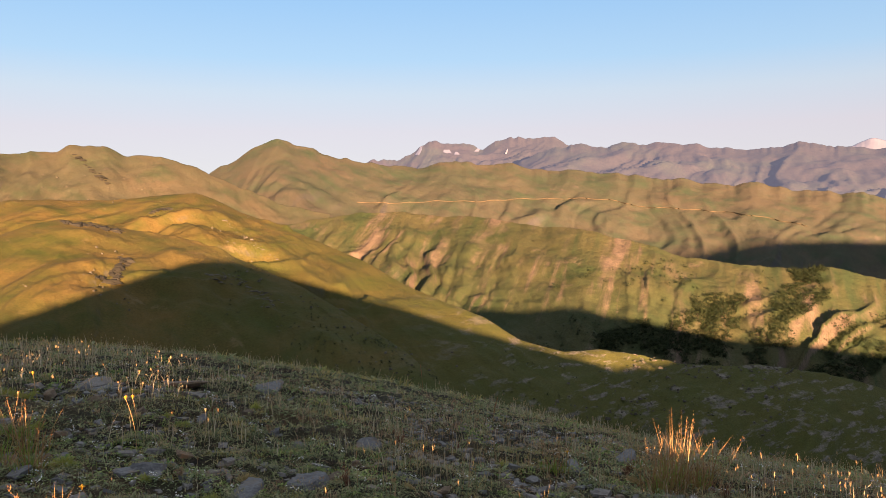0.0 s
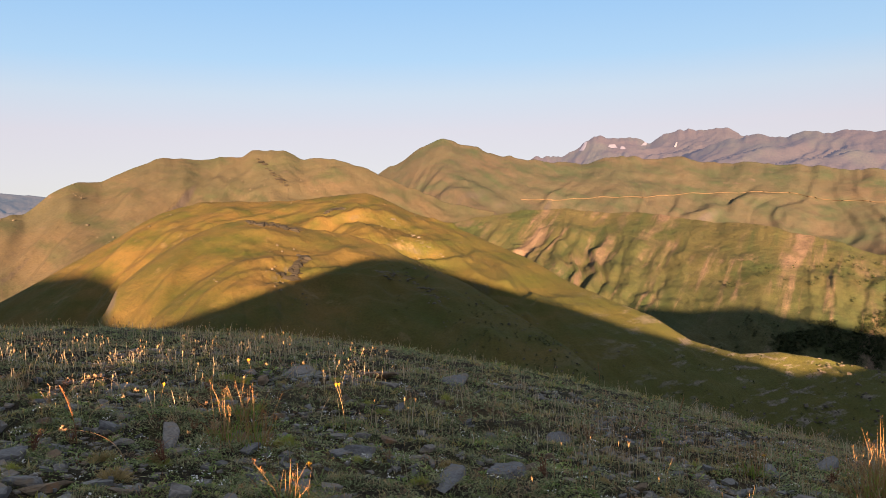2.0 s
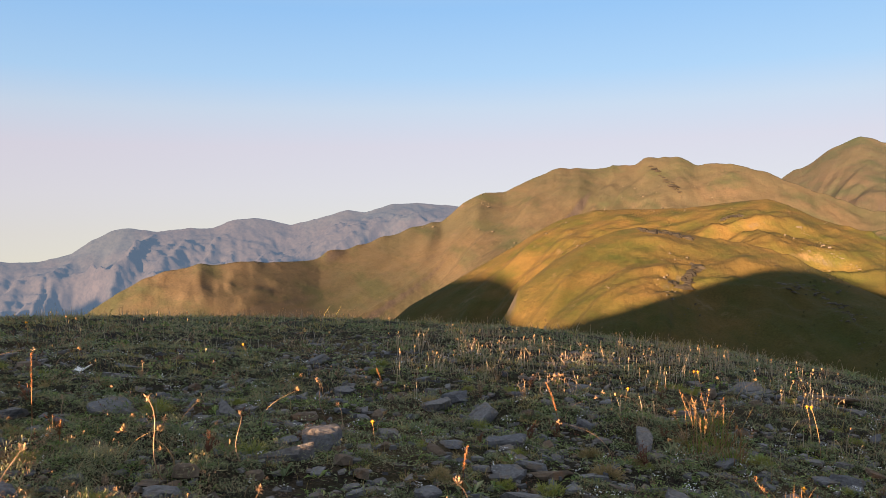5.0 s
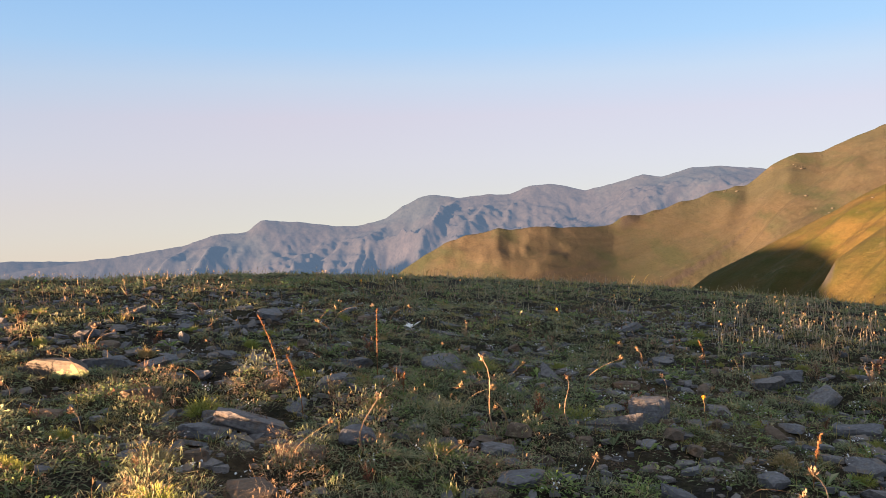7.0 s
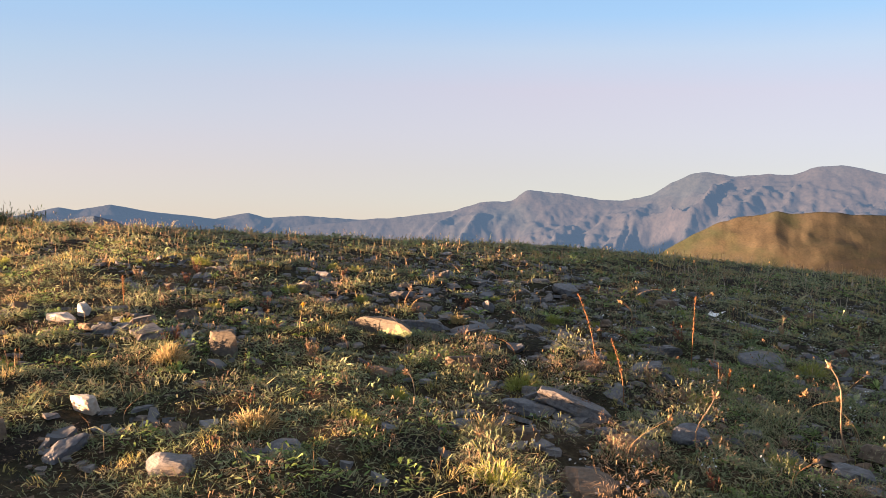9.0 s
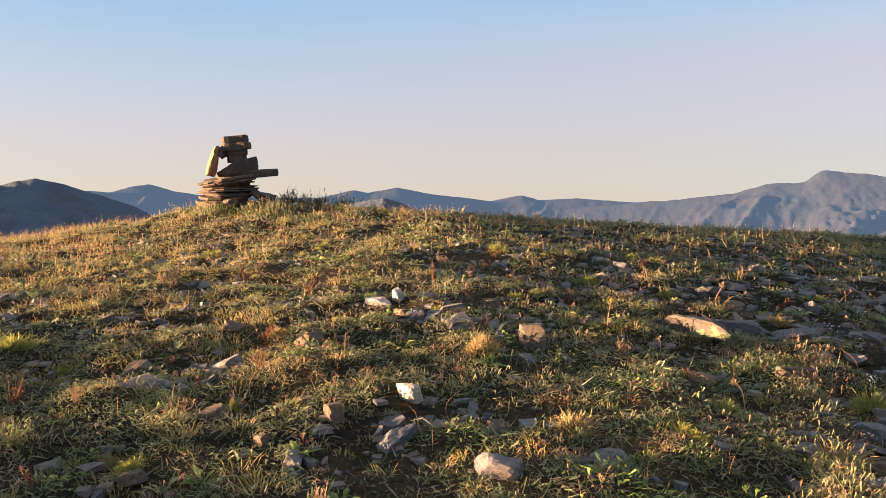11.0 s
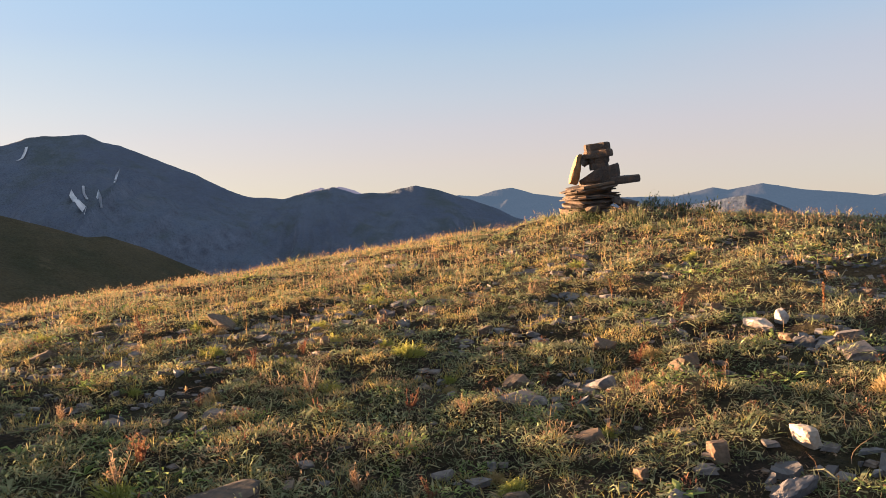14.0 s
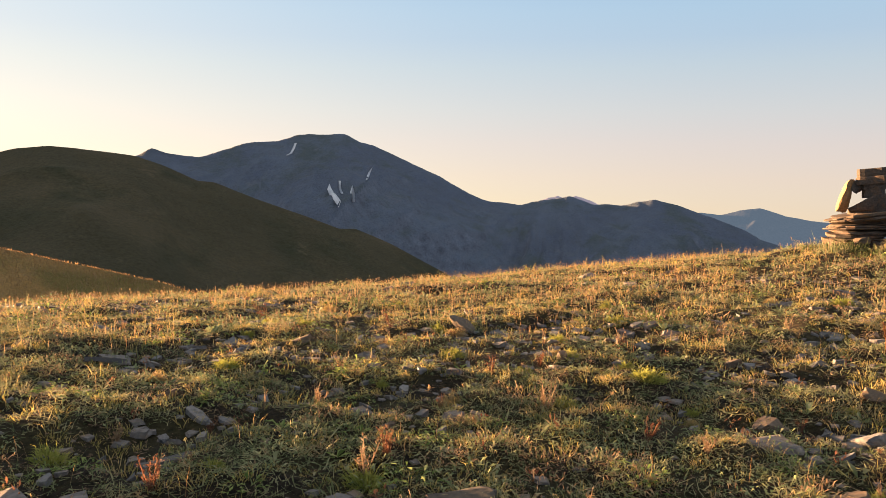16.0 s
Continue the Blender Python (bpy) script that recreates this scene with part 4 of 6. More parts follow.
def tangle(n, r0, r1, per, length, width, bare=-0.5, stand_up=0.45):
    """Thin bent leaves lying every way over the soil, a triangle each."""
    x, y = scatter(n, r0, r1)
    keep = cover(x, y) + rng.normal(0, 0.12, n) > bare
    x, y = x[keep], y[keep]
    i = np.repeat(np.arange(len(x)), per)
    m = len(i)
    bx, by = x[i] + rng.normal(0, length * 1.1, m), y[i] + rng.normal(0, length * 1.1, m)
    base = np.stack([bx, by, ground_z(bx, by) + rng.uniform(-0.004, 0.012, m)], -1)
    a, rise = rng.uniform(0, 6.283, m), np.abs(rng.normal(0.55 * stand_up, stand_up, m)).clip(0, 1.3)
    ln = length * np.exp(rng.normal(0, 0.4, m))
    h = np.stack([np.cos(a) * np.cos(rise), np.sin(a) * np.cos(rise), np.sin(rise)], -1)
    s = np.stack([-np.sin(a), np.cos(a), rng.normal(0, 0.6, m)], -1) * (width * rng.uniform(0.6, 1.4, m))[:, None] * 0.5
    return np.stack([base - s, base + s, base + h * ln[:, None]], 1)


def tufts(x, y, per, length, width, spread=0.8, lean=0.95):
    size = np.exp(rng.normal(0, 0.3, len(x)))
    i = np.repeat(np.arange(len(x)), per)
    a = rng.uniform(0, 2 * np.pi, len(i))
    off = rng.uniform(0, 1, len(i)) ** 0.6 * spread * length * size[i]
    bx, by = x[i] + np.cos(a) * off, y[i] + np.sin(a) * off
    base = np.stack([bx, by, ground_z(bx, by) - 0.006], -1)
    ln = length * size[i] * rng.uniform(0.5, 1.25, len(i))
    return blade_points(base, a + rng.normal(0, 0.5, len(i)), np.abs(rng.normal(lean, 0.38, len(i))).clip(0.1, 1.6), ln, width * rng.uniform(0.7, 1.3, len(i)))


def straws(x, y, length, width, heads=True):
    """Single dry stems, each with a seed head of crossed leaves."""
    n = len(x)
    base = np.stack([x, y, ground_z(x, y) - 0.005], -1)
    ln = length * rng.uniform(0.5, 1.35, n)
    way, lean = rng.uniform(0, 2 * np.pi, n), np.abs(rng.normal(0, 0.38, n))
    b = blade_points(base, way, lean, ln, np.full(n, width))
    tip = b[:, 4]
    k = rng.uniform(0, 1, n) < 0.22
    hl = ln[k] * rng.uniform(0.1, 0.24, k.sum())
    dirs = [leaf_points(tip[k] - [0, 0, 0.6] * hl[:, None], way[k] + q, np.full(k.sum(), 1.35), hl, width * rng.uniform(1.4, 2.6, k.sum()), np.zeros(k.sum())) for q in (0, 1.57)]
    return b, dirs


def clumps(n, r0, r1, radius, height, per, length, width, rise, lean, bare, az=(-38.0, 178.0)):
    """Bushy little plants: leaves set all over a low dome, pointing out and up."""
    x, y = scatter(n, r0, r1, *az)
    keep = cover(x, y) + rng.normal(0, 0.2, n) > bare
    x, y = x[keep], y[keep]
    size = np.exp(rng.normal(0, 0.38, len(x))).clip(0.45, 1.9)
    i = np.repeat(np.arange(len(x)), per)
    m = len(i)
    a, q = rng.uniform(0, 6.283, m), rng.uniform(0, 1, m) ** 0.55
    lop = 1 + 0.35 * np.cos(a - rng.uniform(0, 6.283, len(x))[i])
    d = q * radius * size[i] * lop
    bx, by = x[i] + np.cos(a) * d, y[i] + np.sin(a) * d
    top = height * size[i] * np.sqrt(np.maximum(1 - q * q, 0)) * rng.uniform(0.15, 1.0, m)
    base = np.stack([bx, by, ground_z(bx, by) + top - 0.004], -1)
    ln = length * size[i] ** 0.5 * rng.uniform(0.6, 1.35, m)
    up = (rise * (1.1 - 0.7 * q) + rng.normal(0, lean, m)).clip(-0.2, 1.35)
    return leaf_points(base, a + rng.normal(0, 0.8, m), up, ln, ln * width * rng.uniform(0.7, 1.3, m), (np.sin(up) * rng.uniform(0.35, 1.0, m)).clip(0, 1))


def bushes():
    kinds = [
        ("sage_herbs", MAT_SAGE, "grey-green bushy herbs in low cushions", [(620, 2.7, 7.5, 0.10, 0.045, 80, 0.036, 0.20, 0.6, 0.35, -0.1), (700, 7.5, 14.0, 0.13, 0.06, 44, 0.056, 0.24, 0.6, 0.35, -0.15), (360, 2.8, 7.0, 0.10, 0.035, 60, 0.030, 0.24, 0.6, 0.35, -0.7, (-5.0, 66.0)), (250, 0.4, 2.7, 0.10, 0.05, 40, 0.04, 0.3, 0.6, 0.35, -0.3, (0.0, 360.0)), (300, 2.7, 12.0, 0.12, 0.07, 30, 0.06, 0.3, 0.6, 0.35, -0.2, (178.0, 322.0))]),
        ("leafy_herbs", MAT_FRESH, "fresh green leafy herbs with broad leaves", [(300, 2.7, 7.5, 0.09, 0.045, 60, 0.036, 0.27, 0.5, 0.4, -0.1), (420, 7.5, 14.0, 0.12, 0.06, 36, 0.056, 0.30, 0.5, 0.4, -0.1), (300, 2.8, 7.0, 0.08, 0.035, 46, 0.032, 0.28, 0.5, 0.4, -0.7, (-5.0, 66.0))]),
        ("needle_herbs", MAT_LEAF, "olive needle-leaved cushions", [(620, 2.7, 7.5, 0.09, 0.05, 110, 0.044, 0.085, 0.9, 0.4, -0.1), (640, 7.5, 14.0, 0.12, 0.06, 44, 0.070, 0.13, 0.9, 0.4, -0.1), (300, 2.8, 7.0, 0.08, 0.04, 90, 0.040, 0.08, 0.9, 0.4, -0.7, (-5.0, 66.0)), (110, 2.8, 5.5, 0.10, 0.10, 190, 0.045, 0.07, 0.9, 0.4, -0.3, (50.0, 84.0)), (250, 0.4, 2.7, 0.09, 0.05, 40, 0.05, 0.12, 0.9, 0.3, -0.4, (0.0, 360.0)), (300, 2.7, 12.0, 0.11, 0.07, 30, 0.07, 0.14, 0.9, 0.3, -0.3, (178.0, 322.0))]),
        ("dry_herbs", MAT_TWIG, "dry brown and reddish twiggy herbs", [(520, 2.7, 7.5, 0.08, 0.055, 60, 0.042, 0.10, 0.8, 0.5, -0.2), (640, 7.5, 14.0, 0.11, 0.07, 34, 0.065, 0.14, 0.8, 0.5, -0.2), (60, 2.8, 5.5, 0.08, 0.12, 120, 0.036, 0.08, 0.9, 0.45, -0.4, (54.0, 84.0))]),
    ]
    for name, mat, label, plans in kinds:
        tagged(quads_object(name, [clumps(*p) for p in plans], mat), label, "herbs", kind="stuff")


def meadow():
    # broad leaves, then a tangle of thin bent ones over nearly all the soil
    g = [herbs(7000, 2.7, 7.0, 7, 0.024, 1.0, 1, 0.0), herbs(5500, 7.0, 12.0, 5, 0.040, 1.0, 2, -0.15), herbs(7000, 12.0, 22.0, 4, 0.08, 1.2, 3, -0.4), herbs(4000, 2.7, 7.0, 11, 0.056, 0.34, 4, -0.1), herbs(4000, 7.0, 12.0, 8, 0.07, 0.38, 5, -0.1)]
    v = np.concatenate([tangle(11500, 2.7, 6.0, 16, 0.034, 0.0046, -0.12), tangle(8500, 6.0, 10.0, 14, 0.048, 0.0066, -0.2), tangle(8000, 10.0, 20.0, 13, 0.08, 0.012, -0.35)]).reshape(-1, 3)
    tagged(mesh_object("leaf_tangle", v, np.arange(len(v)).reshape(-1, 3), MAT_LEAF, False), "tangle of thin bent olive and straw leaves over the soil", "herbs", kind="stuff")
    v = np.concatenate([tangle(5500, 2.7, 7.0, 14, 0.020, 0.0062, -0.9, 0.1), tangle(4500, 7.0, 13.0, 12, 0.036, 0.010, -0.9, 0.1)]).reshape(-1, 3)
    tagged(mesh_object("leaf_litter", v, np.arange(len(v)).reshape(-1, 3), MAT_LITTER, False), "brown withered leaves and twigs lying on the soil", "litter", kind="stuff")
    tagged(quads_object("herb_mat", g, MAT_LEAF), "low mat of green, silvery and reddish alpine herbs", "herbs", kind="stuff")
    b = []
    for n, r0, r1, per, ln, wd in ((1400, 2.6, 7.5, 40, 0.044, 0.0027), (2300, 7.5, 13, 22, 0.062, 0.0048), (3200, 13, 24, 11, 0.13, 0.011)):
        x, y = scatter(n, r0, r1)
        keep = cover(x, y, 1.1, 57) + rng.normal(0, 0.08, n) > 0.0
        b.append(tufts(x[keep], y[keep], per, ln, wd))
    x, y = scatter(1300, 3.0, 15, 66, 176)
    b.append(tufts(x, y, 24, 0.048, 0.004))
    x, y = scatter(1500, 2.8, 9.5, 112, 180)
    b.append(tufts(x, y, 26, 0.048, 0.0032, 0.9, 0.95))
    x, y = scatter(700, 0.2, 2.7, 0, 360)
    b.append(tufts(x, y, 16, 0.05, 0.0035, 0.7))
    x, y = scatter(1000, 2.7, 14, 178, 322)
    b.append(tufts(x, y, 12, 0.07, 0.006, 0.8))
    tagged(blades_object("turf_grass", b, MAT_BLADE), "short yellow-green turf grass in cushions", "grass", kind="stuff")
    s, h = [], []
    plans = [(1300, 3.0, 9.0, -38, 176, 0.13, 0.0024), (1300, 5.0, 11.0, -38, 66, 0.12, 0.0030), (10000, 10.0, 26.0, -38, 66, 0.18, 0.008), (9000, 6.5, 14.0, -38, 42, 0.17, 0.006), (2400, 4.0, 12, -38, -2, 0.22, 0.0034), (3000, 8, 16, 60, 125, 0.14, 0.0045), (17000, 6.5, 19, 122, 182, 0.11, 0.0036), (6000, 9, 17, 104, 182, 0.11, 0.004)]
    for k, (n, r0, r1, a0, a1, ln, wd) in enumerate(plans):
        x, y = scatter(n, r0, r1, a0, a1)
        keep = cover(x, y, 0.6, 71) + rng.normal(0, 0.12, n) > (0.08 if k in (1, 2, 3) else -0.1)
        st, hd = straws(x[keep], y[keep], ln, wd)
        s.append(st)
        h += hd
    x, y = scatter(6500, 2.9, 10.0, -38, 62)
    keep = cover(x, y, 0.8, 83) + rng.normal(0, 0.15, 6500) > -0.05
    thin, _ = straws(x[keep], y[keep], 0.085, 0.0024)
    tagged(blades_object("thin_grass", [thin], MAT_BLADE), "thin olive grass blades standing among the slates", "grass", kind="stuff")
    tagged(blades_object("dry_grass", s[:1] + s[4:], MAT_STRAW), "thin dry straw-coloured grass stems", "grass", kind="stuff")
    tagged(blades_object("pale_dry_grass", s[1:4], MAT_PALE), "pale bleached grass stems along the brow", "grass", kind="stuff")
    tagged(quads_object("seed_heads", h, MAT_STRAW), "small pale seed heads on dry grass stems", "grass", kind="stuff")
    x, y = scatter(800, 2.8, 11, -38, 80)
    i = np.repeat(np.arange(800), 8)
    bx, by = x[i] + rng.normal(0, 0.025, len(i)), y[i] + rng.normal(0, 0.025, len(i))
    p = np.stack([bx, by, ground_z(bx, by) + rng.uniform(0.02, 0.055, len(i))], -1)
    w = leaf_points(p, rng.uniform(0, 6.28, len(i)), rng.uniform(0, 1.0, len(i)), rng.uniform(0.009, 0.017, len(i)), rng.uniform(0.008, 0.015, len(i)), np.zeros(len(i)))
    tagged(quads_object("white_flowers", [w], MAT_WHITE), "tiny white flowers low in the turf", "flowers", kind="stuff")
    x, y = scatter(420, 2.8, 14, 20, 178)
    i = np.repeat(np.arange(420), 16)
    a = rng.uniform(0, 6.28, len(i))
    bx, by = x[i] + rng.normal(0, 0.02, len(i)), y[i] + rng.normal(0, 0.02, len(i))
    p = np.stack([bx, by, ground_z(bx, by) + rng.uniform(0, 0.06, len(i))], -1)
    w = leaf_points(p, a, rng.uniform(0.2, 1.3, len(i)), rng.uniform(0.012, 0.035, len(i)), rng.uniform(0.006, 0.012, len(i)), np.zeros(len(i)))
    tagged(quads_object("red_herbs", [w], MAT_RED), "small herbs with leaves turned red", "herbs", kind="stuff")


def shoulder_grass(s):
    """Tall dry grass all over the shoulder below the brow, glowing against the light."""
    k = np.flatnonzero((s.az > 148) & (s.az < 178))
    n = 30000
    i, j = rng.integers(len(s.x) // 2, len(s.x) - 1, n), rng.choice(k[:-1], n)
    u, w = rng.uniform(0, 1, n), rng.uniform(0, 1, n)
    base = np.stack([(q[i, j] * (1 - u) + q[i + 1, j] * u) * (1 - w) + (q[i, j + 1] * (1 - u) + q[i + 1, j + 1] * u) * w for q in (s.x, s.y, s.z)], -1)
    b = blade_points(base, rng.uniform(0, 6.283, n), np.abs(rng.normal(0.4, 0.4, n)), rng.uniform(0.12, 0.34, n), np.full(n, 0.028))
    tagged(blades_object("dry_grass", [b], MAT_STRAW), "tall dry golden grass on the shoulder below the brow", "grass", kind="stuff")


meadow()
bushes()
shoulder_grass(SHOULDER)

# ---- single plants ----
MAT_AMBER = leaf_mat("amber_straw", [(0.0, (0.17, 0.085, 0.035)), (0.5, (0.25, 0.14, 0.06)), (0.85, (0.32, 0.20, 0.09)), (1.0, (0.22, 0.19, 0.08))], 0.35)
YELLOW = [(-2.28, 5.86, 0.41), (-1.95, 4.34, 0.14), (-3.97, 7.7, 0.17), (1.13, 7.16, 0.15), (-4.35, 3.22, 0.18), (-3.77, 5.64, 0.19), (-3.76, 7.32, 0.26), (-2.49, 6.43, 0.31), (-7.58, 4.69, 0.25), (-11.06, 3.94, 0.21), (-11.85, 4.31, 0.14), (-6.29, -0.8, 0.2)]
SPIKES = [(-3.83, 4.68, 0.41), (-3.37, 2.89, 0.28), (-5.6, 4.63, 0.27), (-0.38, 13.7, 0.46), (0.57, 9.41, 0.36), (-5.7, 0.95, 0.48), (-6.17, 1.84, 0.51), (-5.19, 0.91, 0.37), (-6.88, -1.95, 0.24), (-5.45, 1.68, 0.18), (-7.08, -3.4, 0.21)]
STRAW_TUFTS = [(1.93, 6.69, 0.66), (2.21, 6.87, 0.52), (1.75, 6.5, 0.5), (-2.9, 5.5, 0.41), (-2.93, 5.11, 0.41), (-1.89, 3.76, 0.26), (-3.09, 5.71, 0.3), (-2.65, 5.04, 0.28), (0.93, 6.72, 0.3)]
CUSHIONS = [(-3.06, 3.95, 0.13), (-4.13, -0.09, 0.26), (-5.47, 0.42, 0.15), (-4.73, -1.03, 0.13), (-5.46, -4.11, 0.15), (-5.73, -1.51, 0.22), (-4.74, 2.53, 0.19), (-6.07, 2.69, 0.48), (-4.7, 0.01, 0.22), (-3.26, -3.9, 0.09)]


def tube(points, radius, sides=5):
    """A thin stem along the points, tapering upwards."""
    v, n = [], len(points)
    for i, p in enumerate(points):
        r = radius * (1 - 0.5 * i / (n - 1))
        v += [(p[0] + math.cos(6.283 * k / sides) * r, p[1] + math.sin(6.283 * k / sides) * r, p[2]) for k in range(sides)]
    return np.array(v), grid_faces(n, sides, wrap=True)


def stem_points(h, bend, way, n=7):
    t = np.linspace(0, 1, n)
    return np.stack([np.cos(way) * bend * h * t ** 2, np.sin(way) * bend * h * t ** 2, h * t - 0.01], -1)


def plant(name, x, y, label, category, group):
    ob = new(name)
    ob.matrix_basis = pose(x, y, float(ground_z(x, y)))
    return tagged(ob, label, category, group)


def flower(x, y, h, seed):
    r = np.random.default_rng(seed)
    ob = plant("yellow_flower", x, y, "yellow hawkbit flower on a thin bare stem", "flower", "yellow flowers")
    pts = stem_points(h, r.uniform(0.05, 0.3), r.uniform(0, 6.28))
    mesh_object("stem", *tube(pts, 0.0028), MAT_STRAW, True, ob)
    a = np.concatenate([np.linspace(0, 6.28, 15)[:14], np.linspace(0.2, 6.4, 11)[:10], np.linspace(0, 6, 6)])
    rise = np.concatenate([np.full(14, 0.5), np.full(10, 0.95), np.full(6, 1.4)])
    ln = np.full(30, 0.021) * r.uniform(0.85, 1.15, 30)
    base = np.repeat(pts[-1][None], 30, 0)
    quads_object("flower_head", [leaf_points(base, a, rise, ln, ln * 0.5, np.zeros(30)), leaf_points(base[:14] - [0, 0, 0.012], a[:14], np.full(14, 1.15), np.full(14, 0.016), np.full(14, 0.008), np.zeros(14))], MAT_PETAL, ob)
    k = 7
    quads_object("leaf_rosette", [leaf_points(np.zeros((k, 3)), np.linspace(0, 5.6, k), r.uniform(0.2, 0.6, k), r.uniform(0.04, 0.08, k), np.full(k, 0.016), np.full(k, 0.2))], MAT_GREEN, ob)


def spike(x, y, h, seed):
    r = np.random.default_rng(seed)
    ob = plant("dock_spike", x, y, "rust-brown seed spike on a dry upright stalk", "plant", "seed spikes")
    pts = stem_points(h, r.uniform(0.0, 0.35), r.uniform(0, 6.28), 9)
    mesh_object("stem", *tube(pts, 0.0035), MAT_RUST, True, ob)
    n = 130
    t = r.uniform(0.45, 1.0, n) ** 0.9
    b = np.stack([np.interp(t, np.linspace(0, 1, 9), pts[:, q]) for q in range(3)], -1)
    wd = 0.005 * (1.25 - t)[:, None] ** 0.3
    b = b + r.normal(size=(n, 3)) * wd * [0.6, 0.6, 0.3]
    quads_object("seed_spike", [leaf_points(b, r.uniform(0, 6.28, n), r.uniform(0.3, 1.3, n), r.uniform(0.008, 0.018, n), r.uniform(0.005, 0.010, n), np.zeros(n))], MAT_RUST, ob)
    k = 6
    quads_object("leaf_rosette", [leaf_points(np.zeros((k, 3)), r.uniform(0, 6.28, k), r.uniform(0.2, 0.9, k), r.uniform(0.05, 0.10, k), np.full(k, 0.02), np.full(k, 0.2))], MAT_LEAF, ob)


def big_tuft(name, x, y, h, n, spread, lean, mat, label, width, group):
    ob = plant(name, x, y, label, "grass", group)
    z0 = float(ground_z(x, y))
    a = rng.uniform(0, 6.28, n)
    d = rng.uniform(0, 1, n) ** 0.7 * spread
    bx, by = np.cos(a) * d, np.sin(a) * d
    base = np.stack([bx, by, ground_z(x + bx, y + by) - z0 - 0.008], -1)
    blades_object("straw_clump" if mat is MAT_AMBER else "grass_clump", [blade_points(base, a + rng.normal(0, 0.5, n), np.abs(rng.normal(0, lean, n)).clip(0, 1.4), h * (0.2 + 0.85 * rng.uniform(0, 1, n) ** 1.5), np.full(n, width))], mat, ob)
    return ob


for i, (x, y, h) in enumerate(YELLOW):
    flower(x, y, h, 200 + i)
for i, (x, y, h) in enumerate(SPIKES):
    spike(x, y, h, 300 + i)
for i, (x, y, h) in enumerate(STRAW_TUFTS):
    ob = big_tuft("straw_tuft", x, y, h, 46 if h < 0.45 else 110, 0.04 + 0.25 * h, 0.95, MAT_AMBER, "tall tuft of dry orange-brown grass", 0.0055, "straw tufts")
    n = 4 if h < 0.45 else 9  # a few tall stems carry rough seed plumes
    sx, sy = rng.normal(0, 0.03 + 0.16 * h, n), rng.normal(0, 0.03 + 0.16 * h, n)
    z0 = ground_z(x + sx, y + sy) - float(ground_z(x, y))
    sb = np.stack([sx, sy, z0], -1)
    tip = sb + np.stack([rng.normal(0, 0.25 * h, n), rng.normal(0, 0.25 * h, n), h * rng.uniform(0.55, 1.1, n)], -1)
    k = np.repeat(np.arange(n), 16)
    t = rng.uniform(0.62, 1.0, len(k))[:, None]
    tagged(quads_object("seed_plume", [leaf_points(sb[k] + (tip - sb)[k] * t + rng.normal(0, 0.006, (len(k), 3)), rng.uniform(0, 6.28, len(k)), rng.uniform(0.4, 1.4, len(k)), rng.uniform(0.012, 0.028, len(k)), np.full(len(k), 0.006), np.zeros(len(k)))], MAT_RUST if i % 2 else MAT_AMBER, ob), kind="stuff")
    tagged(blades_object("tall_stem", [np.stack([sb - [0.002, 0, 0], sb + [0.002, 0, 0], (sb + tip) / 2 + [0.002, 0, 0.03 * h], (sb + tip) / 2 - [0.002, 0, -0.03 * h], tip], 1)], MAT_STRAW, ob), kind="stuff")
    n = 60
    a, d = rng.uniform(0, 6.28, n), rng.uniform(0, 0.12, n)
    base = np.stack([np.cos(a) * d, np.sin(a) * d, np.zeros(n)], -1)
    blades_object("green_clump", [blade_points(base, a, np.abs(rng.normal(0, 0.8, n)).clip(0, 1.4), h * 0.5 * rng.uniform(0.5, 1, n), np.full(n, 0.005))], MAT_GREEN, ob)

MAT_DARK_LEAF = leaf_mat("dark_leaves", [(0.0, (0.022, 0.032, 0.012)), (0.6, (0.055, 0.075, 0.026)), (1.0, (0.11, 0.12, 0.045))], 0.25)


def weed(x, y, h, seed):
    """A dark leafy weed with a few thin flowering stems."""
    r = np.random.default_rng(seed)
    ob = plant("leafy_weed", x, y, "dark leafy weed beside the cairn", "plant", "weeds by the cairn")
    n = 170
    b = np.stack([r.normal(0, 0.08, n), r.normal(0, 0.08, n), np.abs(r.normal(0, 0.07, n))], -1)
    quads_object("foliage", [leaf_points(b, r.uniform(0, 6.28, n), r.uniform(0.2, 1.3, n), r.uniform(0.06, 0.14, n), np.full(n, 0.012), r.uniform(0, 0.3, n))], MAT_DARK_LEAF, ob)
    for k in range(3):
        mesh_object("stem", *tube(stem_points(h * r.uniform(0.7, 1.2), r.uniform(0, 0.4), r.uniform(0, 6.28)), 0.004), MAT_STRAW, True, ob)


for i, (x, y) in enumerate([(-13.05, -5.05), (-13.15, -4.85), (-13.0, -4.6), (-12.9, -4.2), (-13.3, -5.2)]):
    weed(x, y, 0.22, 400 + i)


def paper_scrap():
    v, n = [], 6
    r = np.random.default_rng(9)
    for i in range(n):
        for j in range(n):
            v.append((i / 5 * 0.15 - 0.07, j / 5 * 0.11 - 0.05, 0.012 + abs(i - 2.5) * 0.012 + r.uniform(0, 0.014)))
    ob = mesh_object("paper_scrap", v, grid_faces(n, n), MAT_PAPER.m)
    ob.matrix_basis = pose(-8.16, 3.19, float(ground_z(-8.16, 3.19)) + 0.015, 8, -12, 40)
    th = ob.modifiers.new("thickness", "SOLIDIFY")
    th.thickness = 0.002
    tagged(ob, "crumpled scrap of white paper in the turf", "litter")


MAT_PAPER = Mat("white_paper", 0.8, 0.2)
